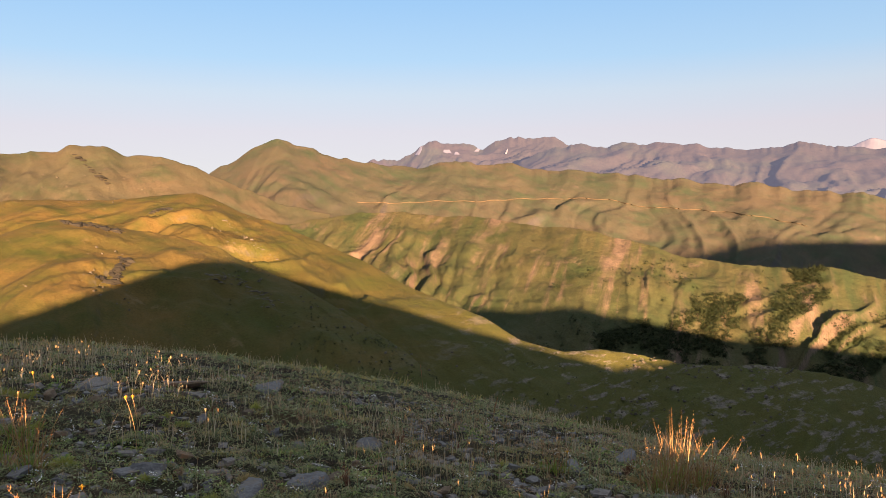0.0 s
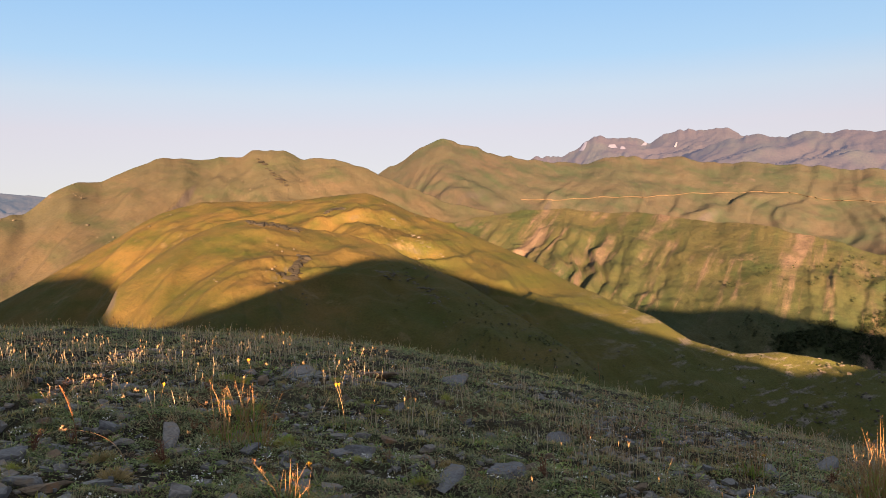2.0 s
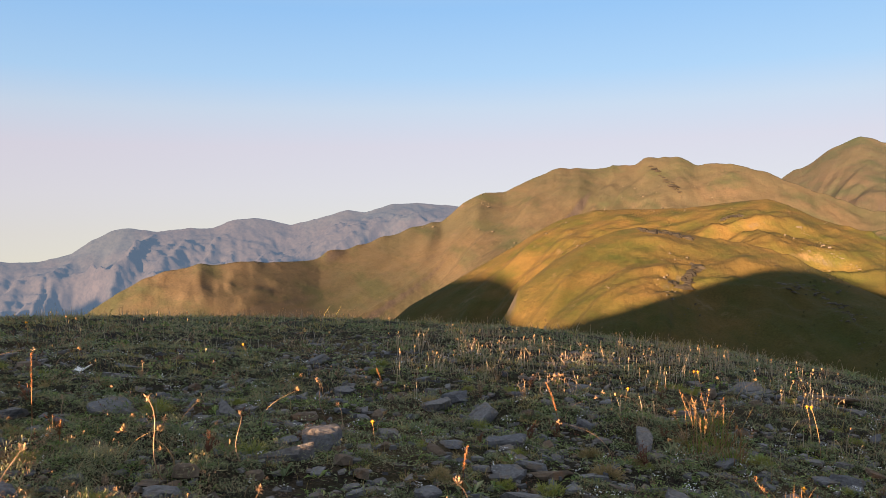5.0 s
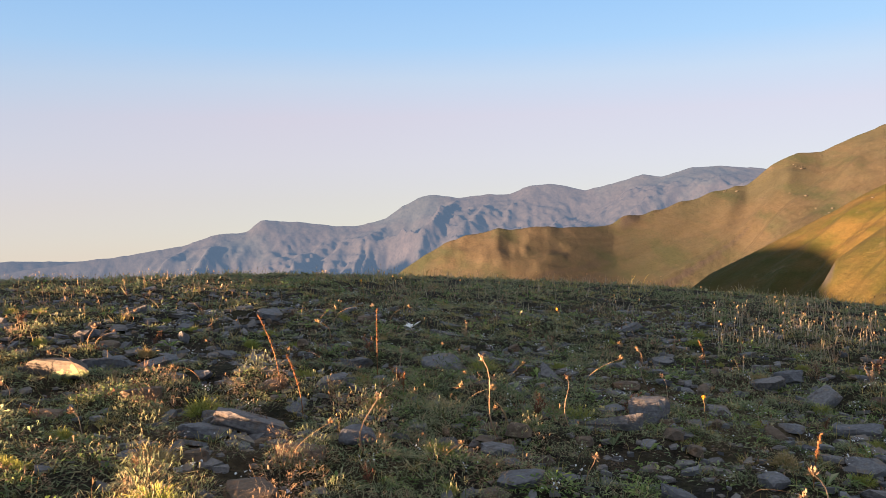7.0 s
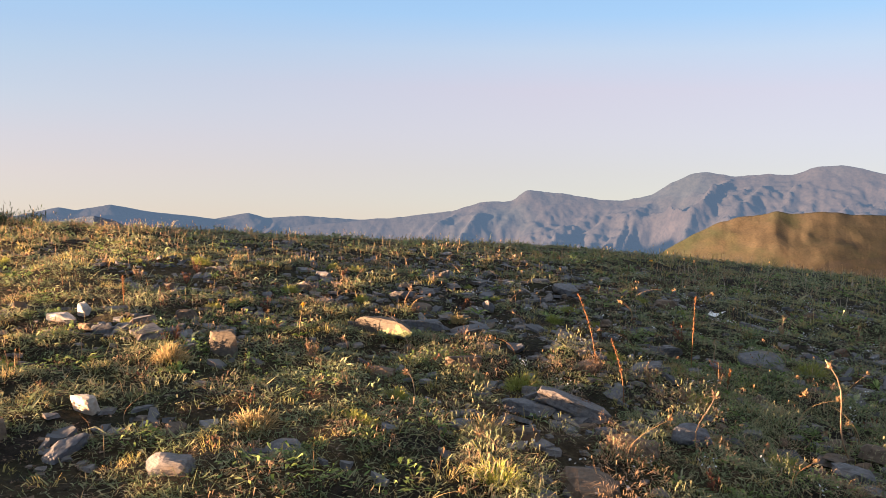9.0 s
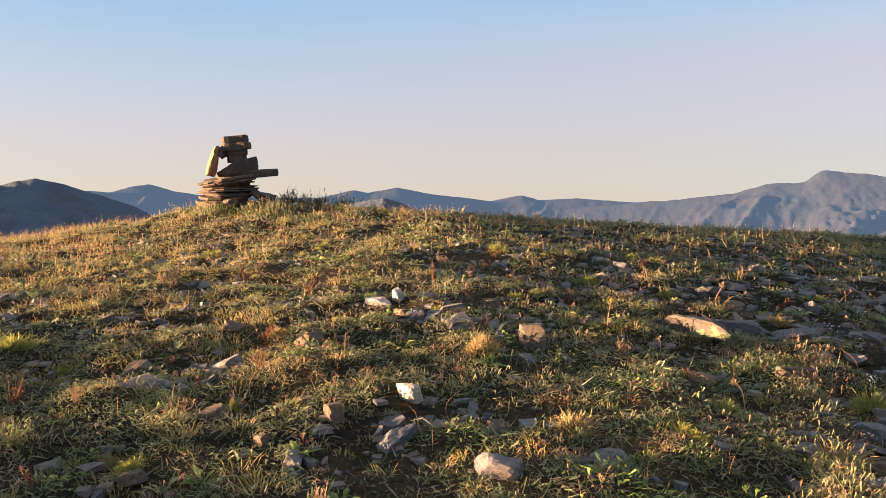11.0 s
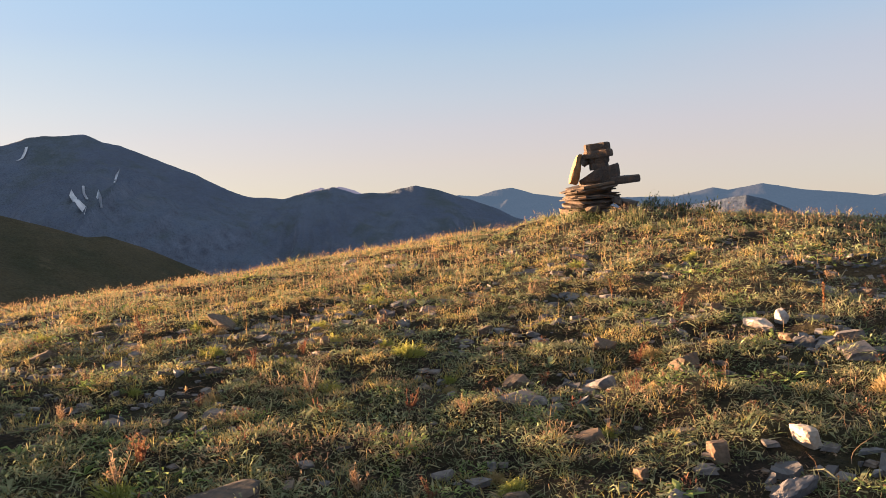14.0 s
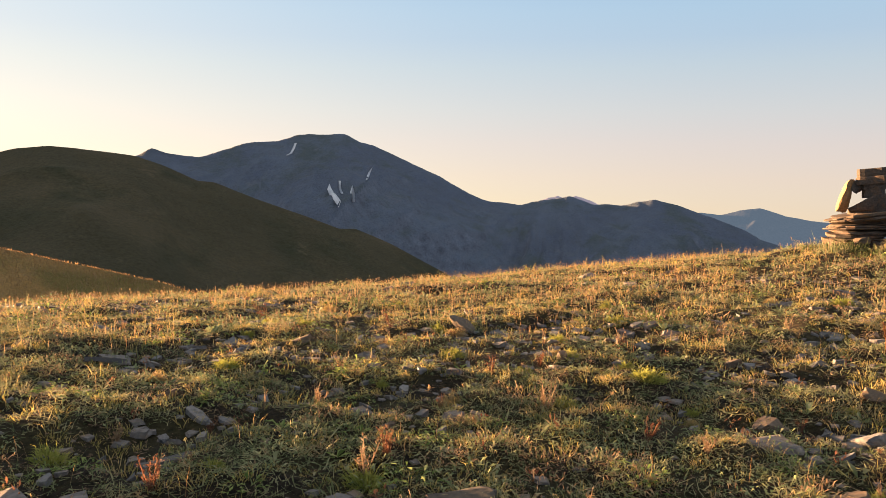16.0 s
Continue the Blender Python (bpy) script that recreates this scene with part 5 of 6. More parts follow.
MAT_PAPER.colour(MAT_PAPER.mix(MAT_PAPER.grey(MAT_PAPER.noise(40), 0.4, 0.6), (0.75, 0.75, 0.76), (0.62, 0.62, 0.64)))
paper_scrap()


# ---- the plants that stand out singly ----
def strew(name, meshes, n, r0, r1, az0, az1, label, category, group, bare, seed, most=1.5):
    """Copies of a few plants, each turned and sized for itself."""
    r = np.random.default_rng(seed)
    done = 0
    while done < n:
        rr, a = math.sqrt(r.uniform(r0 ** 2, r1 ** 2)), math.radians(r.uniform(az0, az1))
        x, y = CX - math.sin(a) * rr, CY + math.cos(a) * rr
        if not bare[0] < float(cover(np.array(x), np.array(y))) < bare[1]:
            continue
        ob = new(name, meshes[done % len(meshes)])
        s = r.uniform(0.6, most)
        ob.matrix_basis = pose(x, y, float(ground_z(x, y)) - 0.006, r.normal(0, 5), r.normal(0, 5), r.uniform(0, 360)) @ Matrix.Diagonal((s, s, s, 1))
        tagged(ob, label, category, group)
        done += 1


def keep_mesh(ob):
    me = ob.data
    bpy.data.objects.remove(ob)
    return me


def cushion_mesh(k, mat):
    """A spiky half-ball of fine needles."""
    n = 640
    up = rng.uniform(0.02, 1, n)
    a = rng.uniform(0, 6.283, n)
    ring = np.sqrt(1 - up * up)
    d = np.stack([np.cos(a) * ring, np.sin(a) * ring, up * 0.8], -1)
    rad = 0.08 * rng.uniform(0.6, 1.12, n) * (1 + 0.22 * np.cos(a * 2 + k) + 0.15 * np.cos(a * 3 + 2 * k))
    foot, tip = d * rad[:, None] * 0.55 - [0, 0, 0.012], d * rad[:, None] + rng.normal(0, 0.011, (n, 3)) - [0, 0, 0.008]
    side = rng.normal(size=(n, 3))
    side = side / np.linalg.norm(side, axis=1, keepdims=True) * 0.0013
    mid = foot * 0.45 + tip * 0.55 + [0, 0, 0.009] + rng.normal(0, 0.004, (n, 3))
    return keep_mesh(blades_object("grass_cushion", [np.stack([foot - side, foot + side, mid + side, mid - side, tip], 1)], mat))


def rosette_mesh(k):
    n = 7 + k
    a = np.arange(n) * 2.4 + rng.normal(0, 0.2, n)
    ln = rng.uniform(0.05, 0.10, n)
    rise = rng.uniform(0.25, 0.95, n)
    q = leaf_points(np.zeros((n, 3)), a, rise, ln, ln * rng.uniform(0.2, 0.3, n), rng.uniform(0.1, 0.4, n))
    # each leaf is folded along its rib: two halves
    rib = (q[:, 1] + q[:, 3]) / 2 - [0, 0, 0.004]
    halves = np.concatenate([np.stack([q[:, 0], q[:, 1], q[:, 2], rib], 1), np.stack([q[:, 0], rib, q[:, 2], q[:, 3]], 1)])
    return keep_mesh(quads_object("leaf_rosette", [halves], MAT_SAGE if k % 2 else MAT_FRESH))


def bent_stem_mesh(k):
    h = 0.12 + 0.03 * k
    t = np.linspace(0, 1, 9)
    pts = np.stack([h * 0.55 * t ** 2 * (1 + 0.2 * k * t), h * 0.08 * np.sin(5 * t), h * (t - 0.28 * t ** 3) - 0.01], -1)
    v, f = tube(pts, 0.0026, 4)
    m = 26
    b = np.repeat(pts[-1][None], m, 0) + rng.normal(0, 0.004, (m, 3))
    head = leaf_points(b, rng.uniform(0, 6.28, m), rng.uniform(-0.3, 1.4, m), rng.uniform(0.010, 0.02, m), np.full(m, 0.007), np.zeros(m)).reshape(-1, 3)
    v = np.concatenate([v, head])
    f = np.concatenate([f, np.arange(len(head)).reshape(-1, 4) + len(v) - len(head)])
    return keep_mesh(mesh_object("bent_stem", v, f, MAT_STRAW if k % 2 else MAT_TWIG, False))


def sprig_mesh(k):
    """A dry reddish sprig: forked twigs set with small curled leaves."""
    pts = []
    for q in range(7):
        a, lean, h = rng.uniform(0, 6.28), rng.uniform(0.1, 0.6), rng.uniform(0.06, 0.14)
        t = rng.uniform(0.1, 1, 16)
        p = np.stack([np.cos(a) * np.sin(lean) * h * t, np.sin(a) * np.sin(lean) * h * t, np.cos(lean) * h * t], -1) + rng.normal(0, 0.003, (16, 3))
        pts.append(leaf_points(p, rng.uniform(0, 6.28, 16), rng.uniform(0.2, 1.3, 16), rng.uniform(0.012, 0.03, 16), np.full(16, 0.006), rng.uniform(0, 0.4, 16)))
        foot, tip = np.zeros((1, 3)), np.array([[np.cos(a) * np.sin(lean) * h, np.sin(a) * np.sin(lean) * h, np.cos(lean) * h]])
        pts.append(leaf_points(foot, np.array([a]), np.array([1.57 - lean]), np.array([h]), np.array([0.005]), np.array([0.0])))
    return keep_mesh(quads_object("dry_sprig", pts, MAT_RED if k % 2 else MAT_TWIG))


strew("grass_cushion", [cushion_mesh(k, MAT_NEEDLE) for k in range(4)], 100, 3.6, 9.0, -10, 165, "spiky yellow-green needle cushion among slates", "grass", "needle cushions", (-0.5, 0.3), 601, 1.25)
strew("grass_cushion", [cushion_mesh(k, MAT_NEEDLE_DRY) for k in range(2)], 45, 3.0, 9.0, -30, 160, "browning spiky needle cushion among slates", "grass", "needle cushions", (-0.5, 0.3), 602, 1.2)
domes = [cushion_mesh(k, MAT_NEEDLE if k % 3 else MAT_NEEDLE_DRY) for k in range(5)]
for i, (x, y, h) in enumerate(CUSHIONS):
    size = 1.1 + 2.4 * min(h, 0.22)
    ob = new("grass_cushion", domes[i % 5])
    ob.matrix_basis = pose(x, y, float(ground_z(x, y)) - 0.01, 0, 0, 67 * i) @ Matrix.Diagonal((size, size * 0.9, size, 1))
    tagged(ob, "bushy yellow-green needle cushion standing out of the turf", "grass", "grass cushions")
strew("leaf_rosette", [rosette_mesh(k) for k in range(5)], 170, 2.8, 7.5, -34, 165, "rosette of long grey-green leaves on bare soil", "plant", "leaf rosettes", (-0.6, 0.25), 603)
stems = [bent_stem_mesh(k) for k in range(5)]
strew("bent_stem", stems, 100, 2.9, 9.0, -34, 140, "bent dry stem with a small seed head", "plant", "bent stems", (-0.6, 0.6), 604, 1.2)
strew("bent_stem", stems, 70, 3.0, 8.5, 18, 92, "tall bent dry stem with a small seed head", "plant", "bent stems", (-0.8, 0.8), 606, 2.0)
strew("dry_sprig", [sprig_mesh(k) for k in range(4)], 110, 2.9, 8.5, -34, 165, "dry reddish-brown sprig of a withered herb", "plant", "dry sprigs", (-0.6, 0.4), 605)

# ---- stones ----
def stone_mat(name, dark, light, stain, lichen=0.0, size=1.0):
    m = Mat(name, 0.82, 0.3)
    tc = m.t.nodes.new("ShaderNodeTexCoord").outputs["Object"]
    a = m.noise(9 / size, 6, tc)
    b = m.noise(45 / size, 7, tc)
    flat = m.node("ShaderNodeMapping", Scale=(3, 3, 40))
    m.link(tc, flat.inputs[0])
    layers = m.noise(2.2 / size, 5, flat.outputs[0])
    c = m.mix(m.grey(b, 0.3, 0.72), dark, light)
    c = m.mix(m.grey(a, 0.52, 0.68), c, stain)
    c = m.mix(0.5, c, m.ramp(m.random(), [(0, (0.62, 0.62, 0.66)), (0.6, (1, 0.98, 0.95)), (1, (1.25, 1.05, 0.85))]), "MULTIPLY")
    c = m.mix(m.grey(layers, 0.55, 0.7), c, m.mix(1.0, c, (0.55, 0.52, 0.5), "MULTIPLY"))
    if lichen:
        c = m.mix(m.grey(m.noise(6 / size, 5, tc), 0.62 - lichen, 0.66 - lichen), c, (0.15, 0.17, 0.085))
    m.colour(c)
    m.bump(layers, 0.55, 0.012)
    return m.m


MAT_SLATE = stone_mat("slate", (0.065, 0.065, 0.075), (0.165, 0.165, 0.175), (0.145, 0.115, 0.09))
MAT_BROWN = stone_mat("brown_slate", (0.07, 0.052, 0.040), (0.155, 0.115, 0.082), (0.18, 0.10, 0.055))
MAT_CAIRN = stone_mat("weathered_slate", (0.04, 0.034, 0.032), (0.11, 0.088, 0.075), (0.13, 0.078, 0.05))
MAT_PLANK = stone_mat("ochre_slate", (0.20, 0.13, 0.065), (0.30, 0.20, 0.11), (0.25, 0.14, 0.06))
MAT_MOSSY = stone_mat("lichened_slate", (0.055, 0.047, 0.042), (0.11, 0.092, 0.072), (0.095, 0.07, 0.05), 0.06)
MAT_QUARTZ = stone_mat("quartz", (0.26, 0.24, 0.22), (0.46, 0.43, 0.40), (0.32, 0.23, 0.16))


MAT_FLAKE = Mat("slate_flakes", 0.8, 0.35)
MAT_FLAKE.colour(MAT_FLAKE.mix(MAT_FLAKE.grey(MAT_FLAKE.noise(40, 6), 0.35, 0.7), MAT_FLAKE.ramp(MAT_FLAKE.island(), [(0, (0.06, 0.06, 0.068)), (0.6, (0.14, 0.14, 0.15)), (0.85, (0.21, 0.205, 0.21)), (1, (0.19, 0.14, 0.10))]), (0.085, 0.08, 0.08)))
MAT_FLAKE.bump(MAT_FLAKE.noise(120, 6), 0.4, 0.004)
MAT_FLAKE = MAT_FLAKE.m


def rock_mesh(name, w, d, h, mat, seed, sides=8, bedded=0.0, fine=3):
    """A broken stone: a ball of points cut by random planes, edges a little worn. bedded: how flat its top and foot are."""
    r = np.random.default_rng(seed)
    bm = bmesh.new()
    bmesh.ops.create_icosphere(bm, subdivisions=fine, radius=1)
    p = np.array([v.co for v in bm.verts])
    n = r.normal(size=(sides, 3))
    n[:, 2] *= 0.55 - 0.45 * bedded
    n = np.concatenate([n, [[r.normal(0, 0.1), r.normal(0, 0.1), 1], [r.normal(0, 0.1), r.normal(0, 0.1), -1]]])
    n /= np.linalg.norm(n, axis=1, keepdims=True)
    off = np.concatenate([r.uniform(0.55, 0.95, sides), [0.62, 0.62]])
    reach = np.maximum(p @ n.T, 1e-3) / off[None]
    rad = 1 / (reach ** 40).sum(1) ** (1 / 40)
    q = p * rad[:, None]
    q = q + 0.03 * np.stack([fbm(q[:, 0] * 5 + 9 * k, q[:, 1] * 5 + q[:, 2] * 4, 3, seed + k) for k in range(3)], -1)
    lo, hi = q.min(0), q.max(0)
    q = (q - (lo + hi) / 2) / (hi - lo) * [w, d, h] + [0, 0, h / 2]
    for v, c in zip(bm.verts, q):
        v.co = c
    me = bpy.data.meshes.new(name)
    bm.to_mesh(me)
    bm.free()
    me.materials.append(mat)
    return me


def lay(name, me, x, y, turn, sink, tip=(0, 0), label="", group="", lift=0.0):
    ob = new(name, me)
    z = float(ground_z(x, y))
    ob.matrix_basis = pose(x, y, z - sink + lift, tip[0], tip[1], turn)
    return tagged(ob, label, "stone", group)


# x, y, width, height showing
STONES = [(-5.12, 0.59, 0.43, 0.1), (-5.1, 0.33, 0.27, 0.07), (-4.58, 0.96, 0.19, 0.09), (-5.94, 1.37, 0.28, 0.09), (-5.71, 0.13, 0.27, 0.08), (-6.84, 0.09, 0.34, 0.08), (-6.61, 1.9, 0.28, 0.08), (-6.2, 0.57, 0.18, 0.06), (-7.56, 3.26, 0.52, 0.08), (-4.37, 1.69, 0.22, 0.11), (-4.22, -1.32, 0.18, 0.07), (-5.4, -2.82, 0.16, 0.09), (-5.8, -2.48, 0.18, 0.1), (-5.31, -3.26, 0.22, 0.06), (-5.03, -3.12, 0.26, 0.04), (-4.49, -1.75, 0.19, 0.06), (-4.65, -2.03, 0.11, 0.1), (-6.41, -1.99, 0.12, 0.09), (-4.68, -2.59, 0.13, 0.05), (-6.16, -3.97, 0.15, 0.06), (-5.7, -6.04, 0.26, 0.06), (-6.54, -5.03, 0.09, 0.06), (-6.01, -3.05, 0.19, 0.08)]
STONES_B = [(-7.03, -2.6, 0.2, 0.05), (-4.69, -1.36, 0.12, 0.05), (-4.23, -2.08, 0.13, 0.04), (-4.36, -2.24, 0.1, 0.05), (-9.45, -4.71, 0.25, 0.05), (-4.52, 4.62, 0.39, 0.12), (-5.05, 4.95, 0.32, 0.12), (-3.25, 4.86, 0.34, 0.1), (-3.6, 8.17, 0.41, 0.07), (-3.78, 3.95, 0.3, 0.09), (-8.46, 5.01, 0.27, 0.1), (-6.28, 2.49, 0.38, 0.07), (-7.57, 5.6, 0.35, 0.07), (-1.96, 5.21, 0.23, 0.12), (-0.91, 5.29, 0.3, 0.1), (-1.24, 4.89, 0.45, 0.06), (-2.94, 8.83, 0.68, 0.1), (-2.01, 9.21, 0.48, 0.07), (1.81, 7.86, 0.3, 0.12), (-3.51, 8.13, 0.39, 0.06), (-0.67, 6.87, 0.3, 0.05), (-2.53, 3.73, 0.16, 0.1), (-3.42, 3.64, 0.23, 0.07)]
STONES_C = [(-3.47, 2.72, 0.2, 0.07)]


def lay_stones():
    for i, (x, y, w, h) in enumerate(STONES + STONES_B + STONES_C):
        r = np.random.default_rng(500 + i)
        warm = r.uniform() < (0.45 if y < -1 else 0.06)
        me = rock_mesh("flat_stone", w * 1.1, w * r.uniform(0.6, 0.95), h * 0.65 + 0.035, MAT_BROWN if warm else MAT_SLATE, 900 + i, 8, 0.7)
        lay("flat_stone", me, x, y, r.uniform(60, 150) if w > 0.25 else r.uniform(0, 360), 0.03, tuple(r.normal(0, 11, 2)), "brownish split slate lying in the turf" if warm else "grey-blue flat slate lying in the turf", "slates in the meadow")
    shards = [rock_mesh("slate_shard", 0.12, 0.08, 0.03 + 0.008 * k, m, 40 + k, 7, 0.6, 2) for k, m in enumerate([MAT_SLATE, MAT_SLATE, MAT_BROWN, MAT_SLATE, MAT_BROWN])]
    r = np.random.default_rng(77)
    n = 0
    while n < 300:
        rr, a = math.sqrt(r.uniform(2.8 ** 2, 9.5 ** 2)), math.radians(r.uniform(-36, 172))
        x, y = CX - math.sin(a) * rr, CY + math.cos(a) * rr
        if float(cover(np.array(x), np.array(y))) > 0.12 or (math.degrees(a) > 100 and r.uniform() < 0.75):
            continue
        ob = lay("slate_shard", shards[n % 5], x, y, r.uniform(0, 360), 0.010, tuple(r.normal(0, 16, 2)), "small slate shard on bare soil", "slate shards")
        s = r.uniform(0.45, 1.4)
        ob.matrix_basis = ob.matrix_basis @ Matrix.Diagonal((s, s, s, 1))
        n += 1
    # flat slates lie thickest on the shaded side
    flats = [rock_mesh("flat_stone", 0.26, 0.16 + 0.02 * k, 0.05 + 0.01 * k, MAT_SLATE if k % 4 else MAT_BROWN, 140 + k, 8, 0.75, 2) for k in range(6)]
    n = 0
    while n < 70:
        rr, a = math.sqrt(r.uniform(3.0 ** 2, 9.0 ** 2)), math.radians(r.uniform(8, 92))
        x, y = CX - math.sin(a) * rr, CY + math.cos(a) * rr
        if float(cover(np.array(x), np.array(y))) > 0.15:
            continue
        ob = lay("flat_stone", flats[n % 6], x, y, r.uniform(0, 360), 0.022, tuple(r.normal(0, 9, 2)), "flat slate lying loose on dark soil", "slates in the meadow")
        s = r.uniform(0.5, 1.25)
        ob.matrix_basis = ob.matrix_basis @ Matrix.Diagonal((s, s, s, 1))
        n += 1
    # crumbs of slate too many to count
    n = 16000
    x, y = scatter(n, 2.5, 12)
    k = cover(x, y) < 0.02
    x, y = x[k], y[k]
    n = len(x)
    sz = np.exp(rng.normal(-3.9, 0.45, n))
    cube = np.array([(-1, -1, 0), (1, -0.8, 0), (0.8, 1, 0), (-0.9, 0.8, 0), (-0.8, -0.8, 0.5), (0.9, -0.7, 0.6), (0.6, 0.8, 0.5), (-0.7, 0.7, 0.4)])
    a = rng.uniform(0, 6.28, n)
    c, s = np.cos(a)[:, None], np.sin(a)[:, None]
    lx, ly, lz = (cube[None, :, q] * (1 + rng.normal(0, 0.2, (n, 8))) for q in range(3))
    v = np.stack([x[:, None] + (lx * c - ly * s) * sz[:, None], y[:, None] + (lx * s + ly * c) * sz[:, None], ground_z(x, y)[:, None] - 0.003 + lz * sz[:, None]], -1)
    f = np.array([(4, 5, 6, 7), (0, 1, 5, 4), (1, 2, 6, 5), (2, 3, 7, 6), (3, 0, 4, 7)])
    ob = mesh_object("slate_gravel", v.reshape(-1, 3), (np.arange(n)[:, None, None] * 8 + f[None]).reshape(-1, 4), MAT_SLATE, False)
    tagged(ob, "fine slate gravel between the herbs", "gravel", kind="stuff")
    # flat rubble of palm-sized flakes, tilted every way
    n = 7500
    x, y = scatter(n, 2.6, 11)
    side = np.degrees(np.arctan2(CX - x, y - CY))
    k = cover(x, y) + rng.normal(0, 0.1, n) + np.where(side > 100, 0.25, 0) + np.where(side < 66, 0.12, 0) < 0.1
    x, y = x[k], y[k]
    n = len(x)
    sz = np.exp(rng.normal(-3.2, 0.4, n))
    a = rng.uniform(0, 6.28, n)[:, None]
    turn = np.sort(rng.uniform(0, 6.28, (n, 6)), 1)
    px, py = np.cos(turn) * rng.uniform(0.7, 1.2, (n, 6)), np.sin(turn) * rng.uniform(0.5, 0.9, (n, 6))
    lx, ly = (px * np.cos(a) - py * np.sin(a)) * sz[:, None], (px * np.sin(a) + py * np.cos(a)) * sz[:, None]
    tilt = lx * rng.normal(0, 0.22, (n, 1)) + ly * rng.normal(0, 0.22, (n, 1))
    z = ground_z(x, y)[:, None] + tilt + 0.004
    thick = rng.uniform(0.006, 0.018, (n, 1))
    low = np.stack([x[:, None] + lx, y[:, None] + ly, z - 0.012], -1)
    high = np.stack([x[:, None] + lx * 0.94, y[:, None] + ly * 0.94, z + thick], -1)
    v = np.concatenate([low, high], 1).reshape(-1, 3)
    o = np.arange(n)[:, None, None] * 12
    rim = np.array([(q, (q + 1) % 6, 6 + (q + 1) % 6, 6 + q) for q in range(6)] + [(6, 7, 8, 9), (6, 9, 10, 11)])
    ob = mesh_object("slate_rubble", v, (o + rim[None]).reshape(-1, 4), MAT_FLAKE, False)
    tagged(ob, "flat grey slate flakes strewn over bare soil", "gravel", kind="stuff")
    me = rock_mesh("standing_slate", 0.27, 0.09, 0.25, MAT_SLATE, 11, 9)
    lay("standing_slate", me, -4.5, 2.91, 60, 0.06, (-28, 6), "upright grey slate wedged in the soil")
    me = rock_mesh("lichened_stone", 0.17, 0.10, 0.19, MAT_MOSSY, 12, 8)
    lay("lichened_stone", me, -5.92, -1.24, 100, 0.04, (-10, 5), "upright stone with pale green lichen")
    me = rock_mesh("lichened_slab", 0.27, 0.17, 0.09, MAT_MOSSY, 13, 9, 0.7)
    lay("lichened_slab", me, -3.42, -3.49, 130, 0.02, (6, -8), "flat brown stone crusted with green lichen")
    for k, (x, y, w, h) in enumerate([(-6.8, -2.18, 0.14, 0.1), (-6.74, -2.31, 0.23, 0.06), (-4.98, -1.76, 0.13, 0.1)]):
        me = rock_mesh("quartz_lump", w, w * 0.7, h, MAT_QUARTZ, 60 + k, 13)
        lay("quartz_lump", me, x, y, 40 * k, 0.015, (4, -5), "white lump of quartz in the turf", "quartz lumps")
    me = rock_mesh("long_stone", 0.48, 0.12, 0.12, MAT_MOSSY, 17, 12, 0.2)
    lay("long_stone", me, -6.48, -0.25, 52, 0.01, (0, 3), "long narrow weathered brown stone lying on slate")


lay_stones()

# ---- the cairn ----
def slate_mesh(name, w, d, h, mat, seed, layers=4, ragged=0.09, lean=0.0, wedge=0.0, thin=0.0, square=3.0):
    """A weathered block split along its beds: each bed has its own ragged rim. thin: how far it tapers towards -x. It sits on z = 0."""
    r = np.random.default_rng(seed)
    n = 26
    t = np.linspace(0, 2 * np.pi, n, endpoint=False)
    q = (np.abs(np.cos(t)) ** square + np.abs(np.sin(t)) ** square) ** (-1 / square)
    broad = 1 + 0.13 * fbm(np.cos(t) * 1.3 + seed, np.sin(t) * 1.3, 2, seed)
    verts, faces, rows = [], [], 0
    for k in range(layers):
        rim = q * broad * (1 + ragged * r.normal(0, 0.55) + ragged * fbm(np.cos(t) * 3 + 7 * k, np.sin(t) * 3 + seed, 3, seed + k))
        dx, dy = r.normal(0, 0.018, 2)
        for part_up, grow in ((0.0, 0.965), (0.3, 1.0), (0.85, 0.99), (1.0, 0.95)):
            X, Y = (rim * grow * np.cos(t) + dx) * w / 2, (rim * grow * np.sin(t) + dy) * d / 2
            share = (k + part_up) / layers
            Z = share * h * (1 + wedge * X / (w / 2)) * (1 - thin * np.clip(-X / (w / 2), 0, 1)) + h * 0.03 * fbm(X * 9 / w + k, Y * 9 / w, 3, seed + 3)
            verts += list(zip(X + lean * Z, Y, Z))
            rows += 1
    faces = [tuple(int(v) for v in f) for f in grid_faces(rows, n, wrap=True)]
    top, c = (rows - 1) * n, len(verts)
    mid = np.mean(verts[top:top + n], 0)
    verts += [tuple(mid + [0, 0, h * 0.02]), (0, 0, 0)]
    faces += [(top + i, top + (i + 1) % n, c) for i in range(n)] + [((i + 1) % n, i, c + 1) for i in range(n)]
    me = bpy.data.meshes.new(name)
    me.from_pydata([tuple(float(e) for e in v) for v in verts], [], faces)
    me.materials.append(mat)
    me.update()
    return me


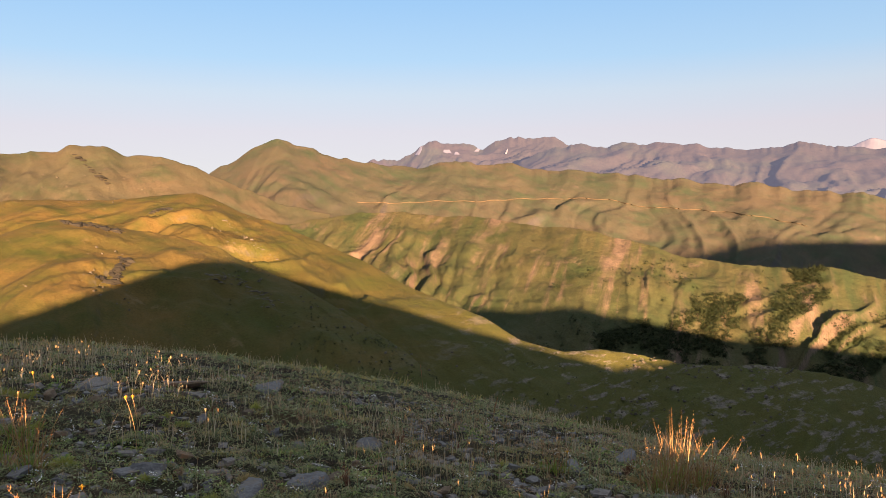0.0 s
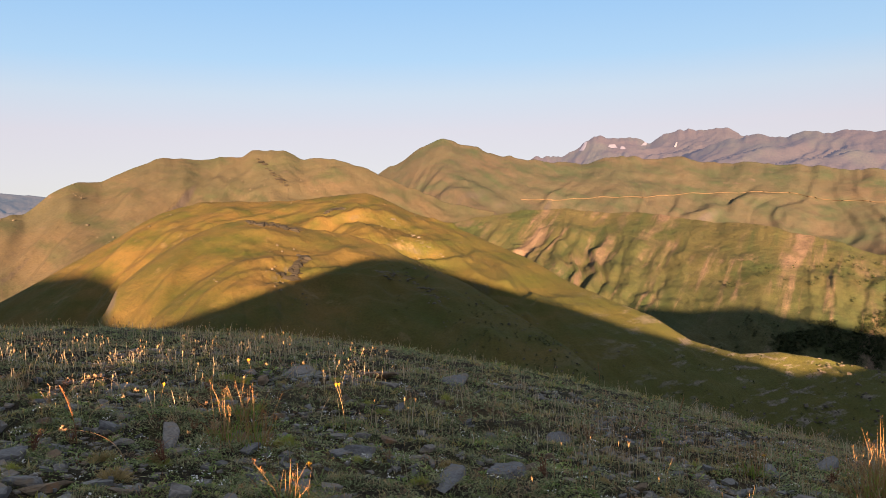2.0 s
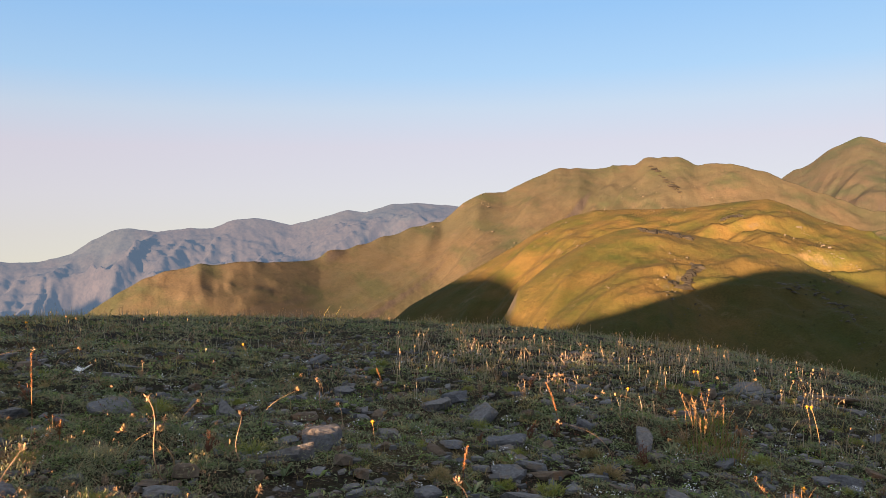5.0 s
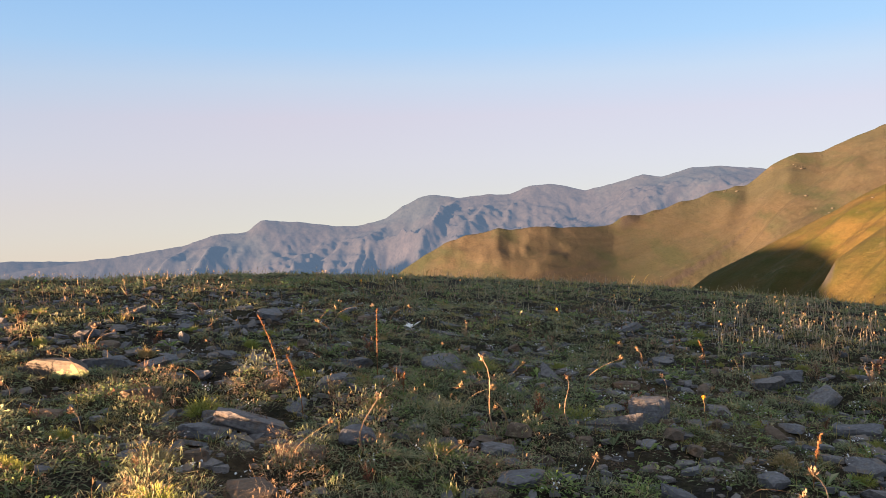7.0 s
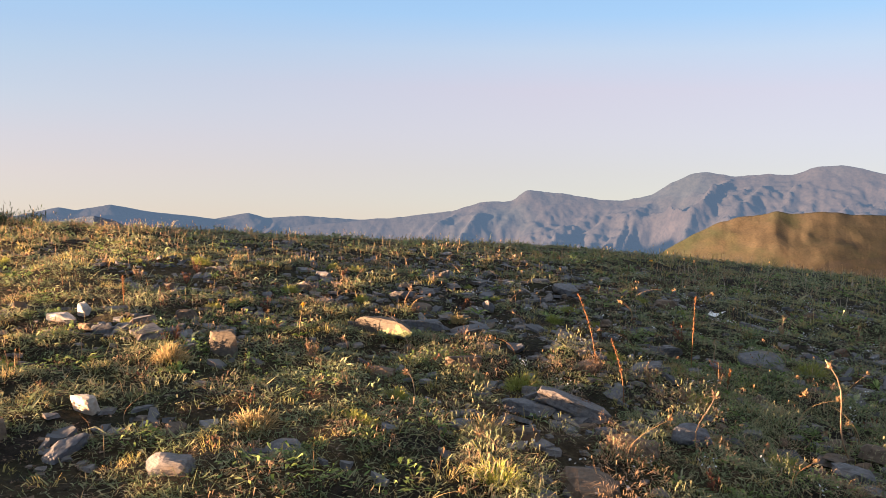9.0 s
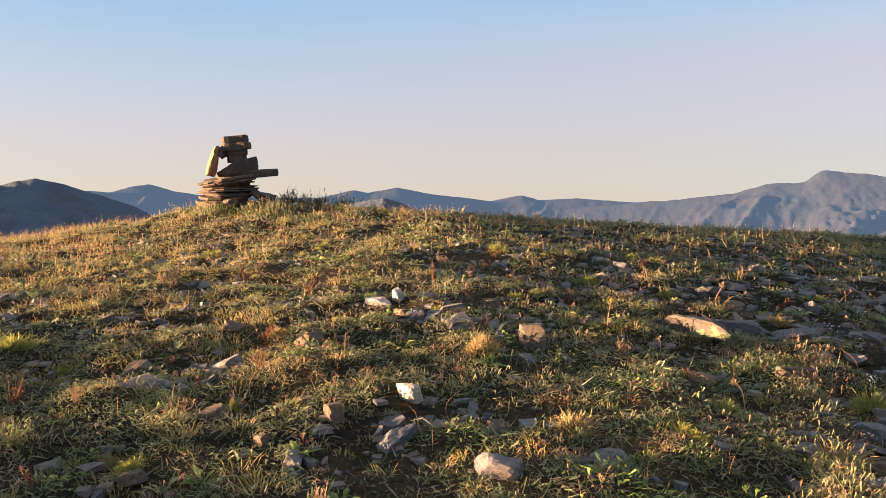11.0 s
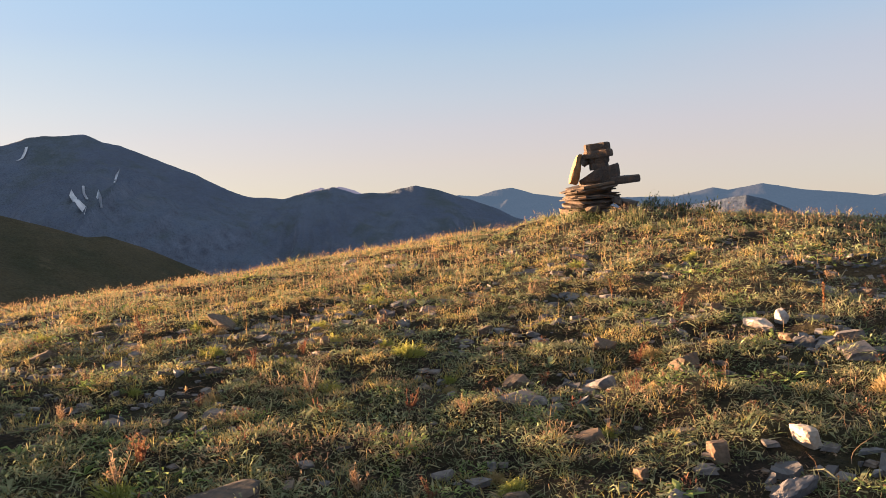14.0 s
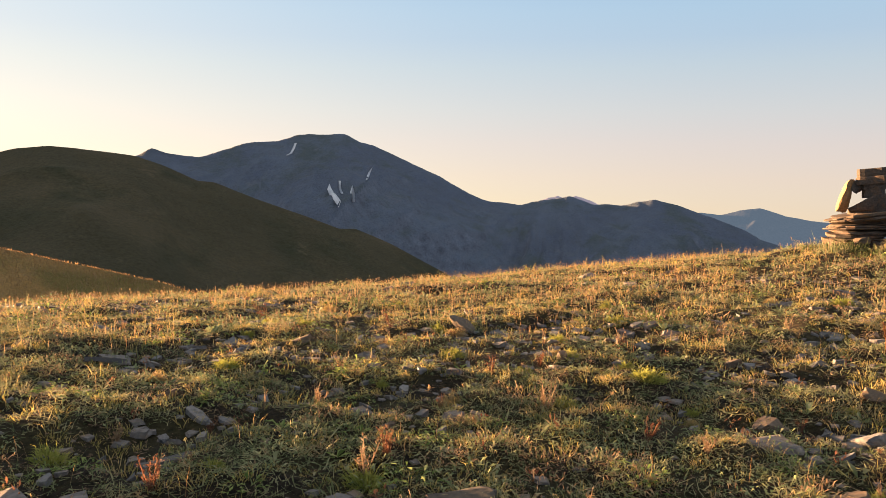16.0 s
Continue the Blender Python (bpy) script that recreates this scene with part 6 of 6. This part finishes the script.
def cairn():
    x, y, yaw = -12.81, -5.85, 112.9
    base = new("cairn")
    base.matrix_basis = pose(x, y, float(ground_z(x, y)) - 0.02, 0, 0, yaw)
    tagged(base, "cairn of stacked dark slate slabs on the hilltop", "cairn")

    def put(name, w, d, h, at, tip, mat, seed, turn=0.0, label="", bedded=0.6, sides=10, **shape):
        me = slate_mesh(name, w, d, h, mat, seed, **shape) if shape else rock_mesh(name, w, d, h, mat, seed, sides, bedded)
        ob = new(name, me)
        ob.parent = base
        ob.matrix_basis = pose(*at, tip[0], tip[1], turn)
        if label:
            tagged(ob, label)

    # centre across, centre deep, underside; tips in degrees
    put("slab", 0.48, 0.62, 0.12, (-0.30, -0.10, 0.02), (0, 3), MAT_BROWN, 1, turn=8)
    put("slab", 0.66, 0.60, 0.15, (0.14, 0.05, 0.0), (0, 3), MAT_CAIRN, 2, turn=20)
    put("slab", 0.46, 0.40, 0.15, (0.48, 0.06, 0.0), (0, 5), MAT_CAIRN, 18, turn=25)
    put("slab", 0.40, 0.34, 0.13, (0.42, 0.10, 0.12), (0, 8), MAT_CAIRN, 19, turn=-10)
    put("slab", 0.24, 0.20, 0.09, (-0.04, -0.32, 0.10), (0, -6), MAT_BROWN, 4, turn=20)
    r = np.random.default_rng(5)
    low = 0.11
    for k in range(9):  # a pile of split slates with ragged rims
        thick = (0.05, 0.085, 0.045, 0.075, 0.05, 0.06, 0.09, 0.05, 0.06)[k]
        at = (-0.06 + r.normal(0, 0.035), r.normal(0, 0.025), low)
        tip = (r.normal(0, 2.0), -3 + r.normal(0, 2.2))
        if k % 3 == 1:
            put("slab", r.uniform(0.66, 0.78), r.uniform(0.56, 0.70), thick, at, tip, MAT_CAIRN, 40 + k, turn=r.uniform(-25, 25), layers=2, ragged=0.2, square=2.4)
        else:
            put("slab", r.uniform(0.70, 0.84), r.uniform(0.60, 0.72), thick, at, tip, MAT_BROWN if k == 5 else MAT_CAIRN, 40 + k, turn=r.uniform(-60, 60), sides=13, bedded=0.75)
        low += thick * 0.62
    put("slab", 0.17, 0.20, 0.11, (0.29, -0.16, 0.20), (0, 12), MAT_CAIRN, 9)
    put("tilted_plate", 0.84, 0.56, 0.10, (-0.10, -0.06, 0.405), (2, -6), MAT_BROWN, 10, layers=2, thin=0.75, ragged=0.15, square=2.3)
    put("jutting_slab", 0.80, 0.34, 0.11, (0.20, 0.02, 0.475), (0, -4), MAT_CAIRN, 11, layers=1, ragged=0.14)
    put("wedge_block", 0.60, 0.46, 0.17, (0.06, 0.02, 0.55), (0, -6), MAT_CAIRN, 12, layers=1, thin=0.75, wedge=0.28, ragged=0.22, square=2.6, turn=-8)
    put("leaning_slab", 0.16, 0.32, 0.47, (-0.325, -0.05, 0.50), (0, 14), MAT_PLANK, 14, label="upright leaning slab lit ochre", bedded=0.0, sides=9)
    put("block", 0.33, 0.30, 0.21, (0.06, 0.0, 0.705), (0, -3), MAT_CAIRN, 15, layers=2, ragged=0.2, square=3.2, turn=-12)
    put("block", 0.17, 0.22, 0.19, (-0.13, -0.02, 0.755), (0, -14), MAT_CAIRN, 16, bedded=0.3)
    put("top_block", 0.40, 0.30, 0.21, (0.06, 0.0, 0.885), (0, -6), MAT_CAIRN, 17, layers=2, ragged=0.08, square=6.0, turn=-9)
    return base


cairn()

# lush grass grows round its foot
r = np.random.default_rng(21)
for i in range(26):
    out, across = r.uniform(0.25, 0.95), r.uniform(-1.1, 1.9)
    x, y = -12.81 + 0.92 * out - 0.39 * across * -1.0, -5.85 + 0.39 * out + 0.92 * across
    big_tuft("grass_tuft", x, y, r.uniform(0.10, 0.2), 90, 0.13, 0.55, MAT_LEAF if i % 3 else MAT_DARK_LEAF, "olive grass tuft at the foot of the cairn", 0.007, "tufts round the cairn")
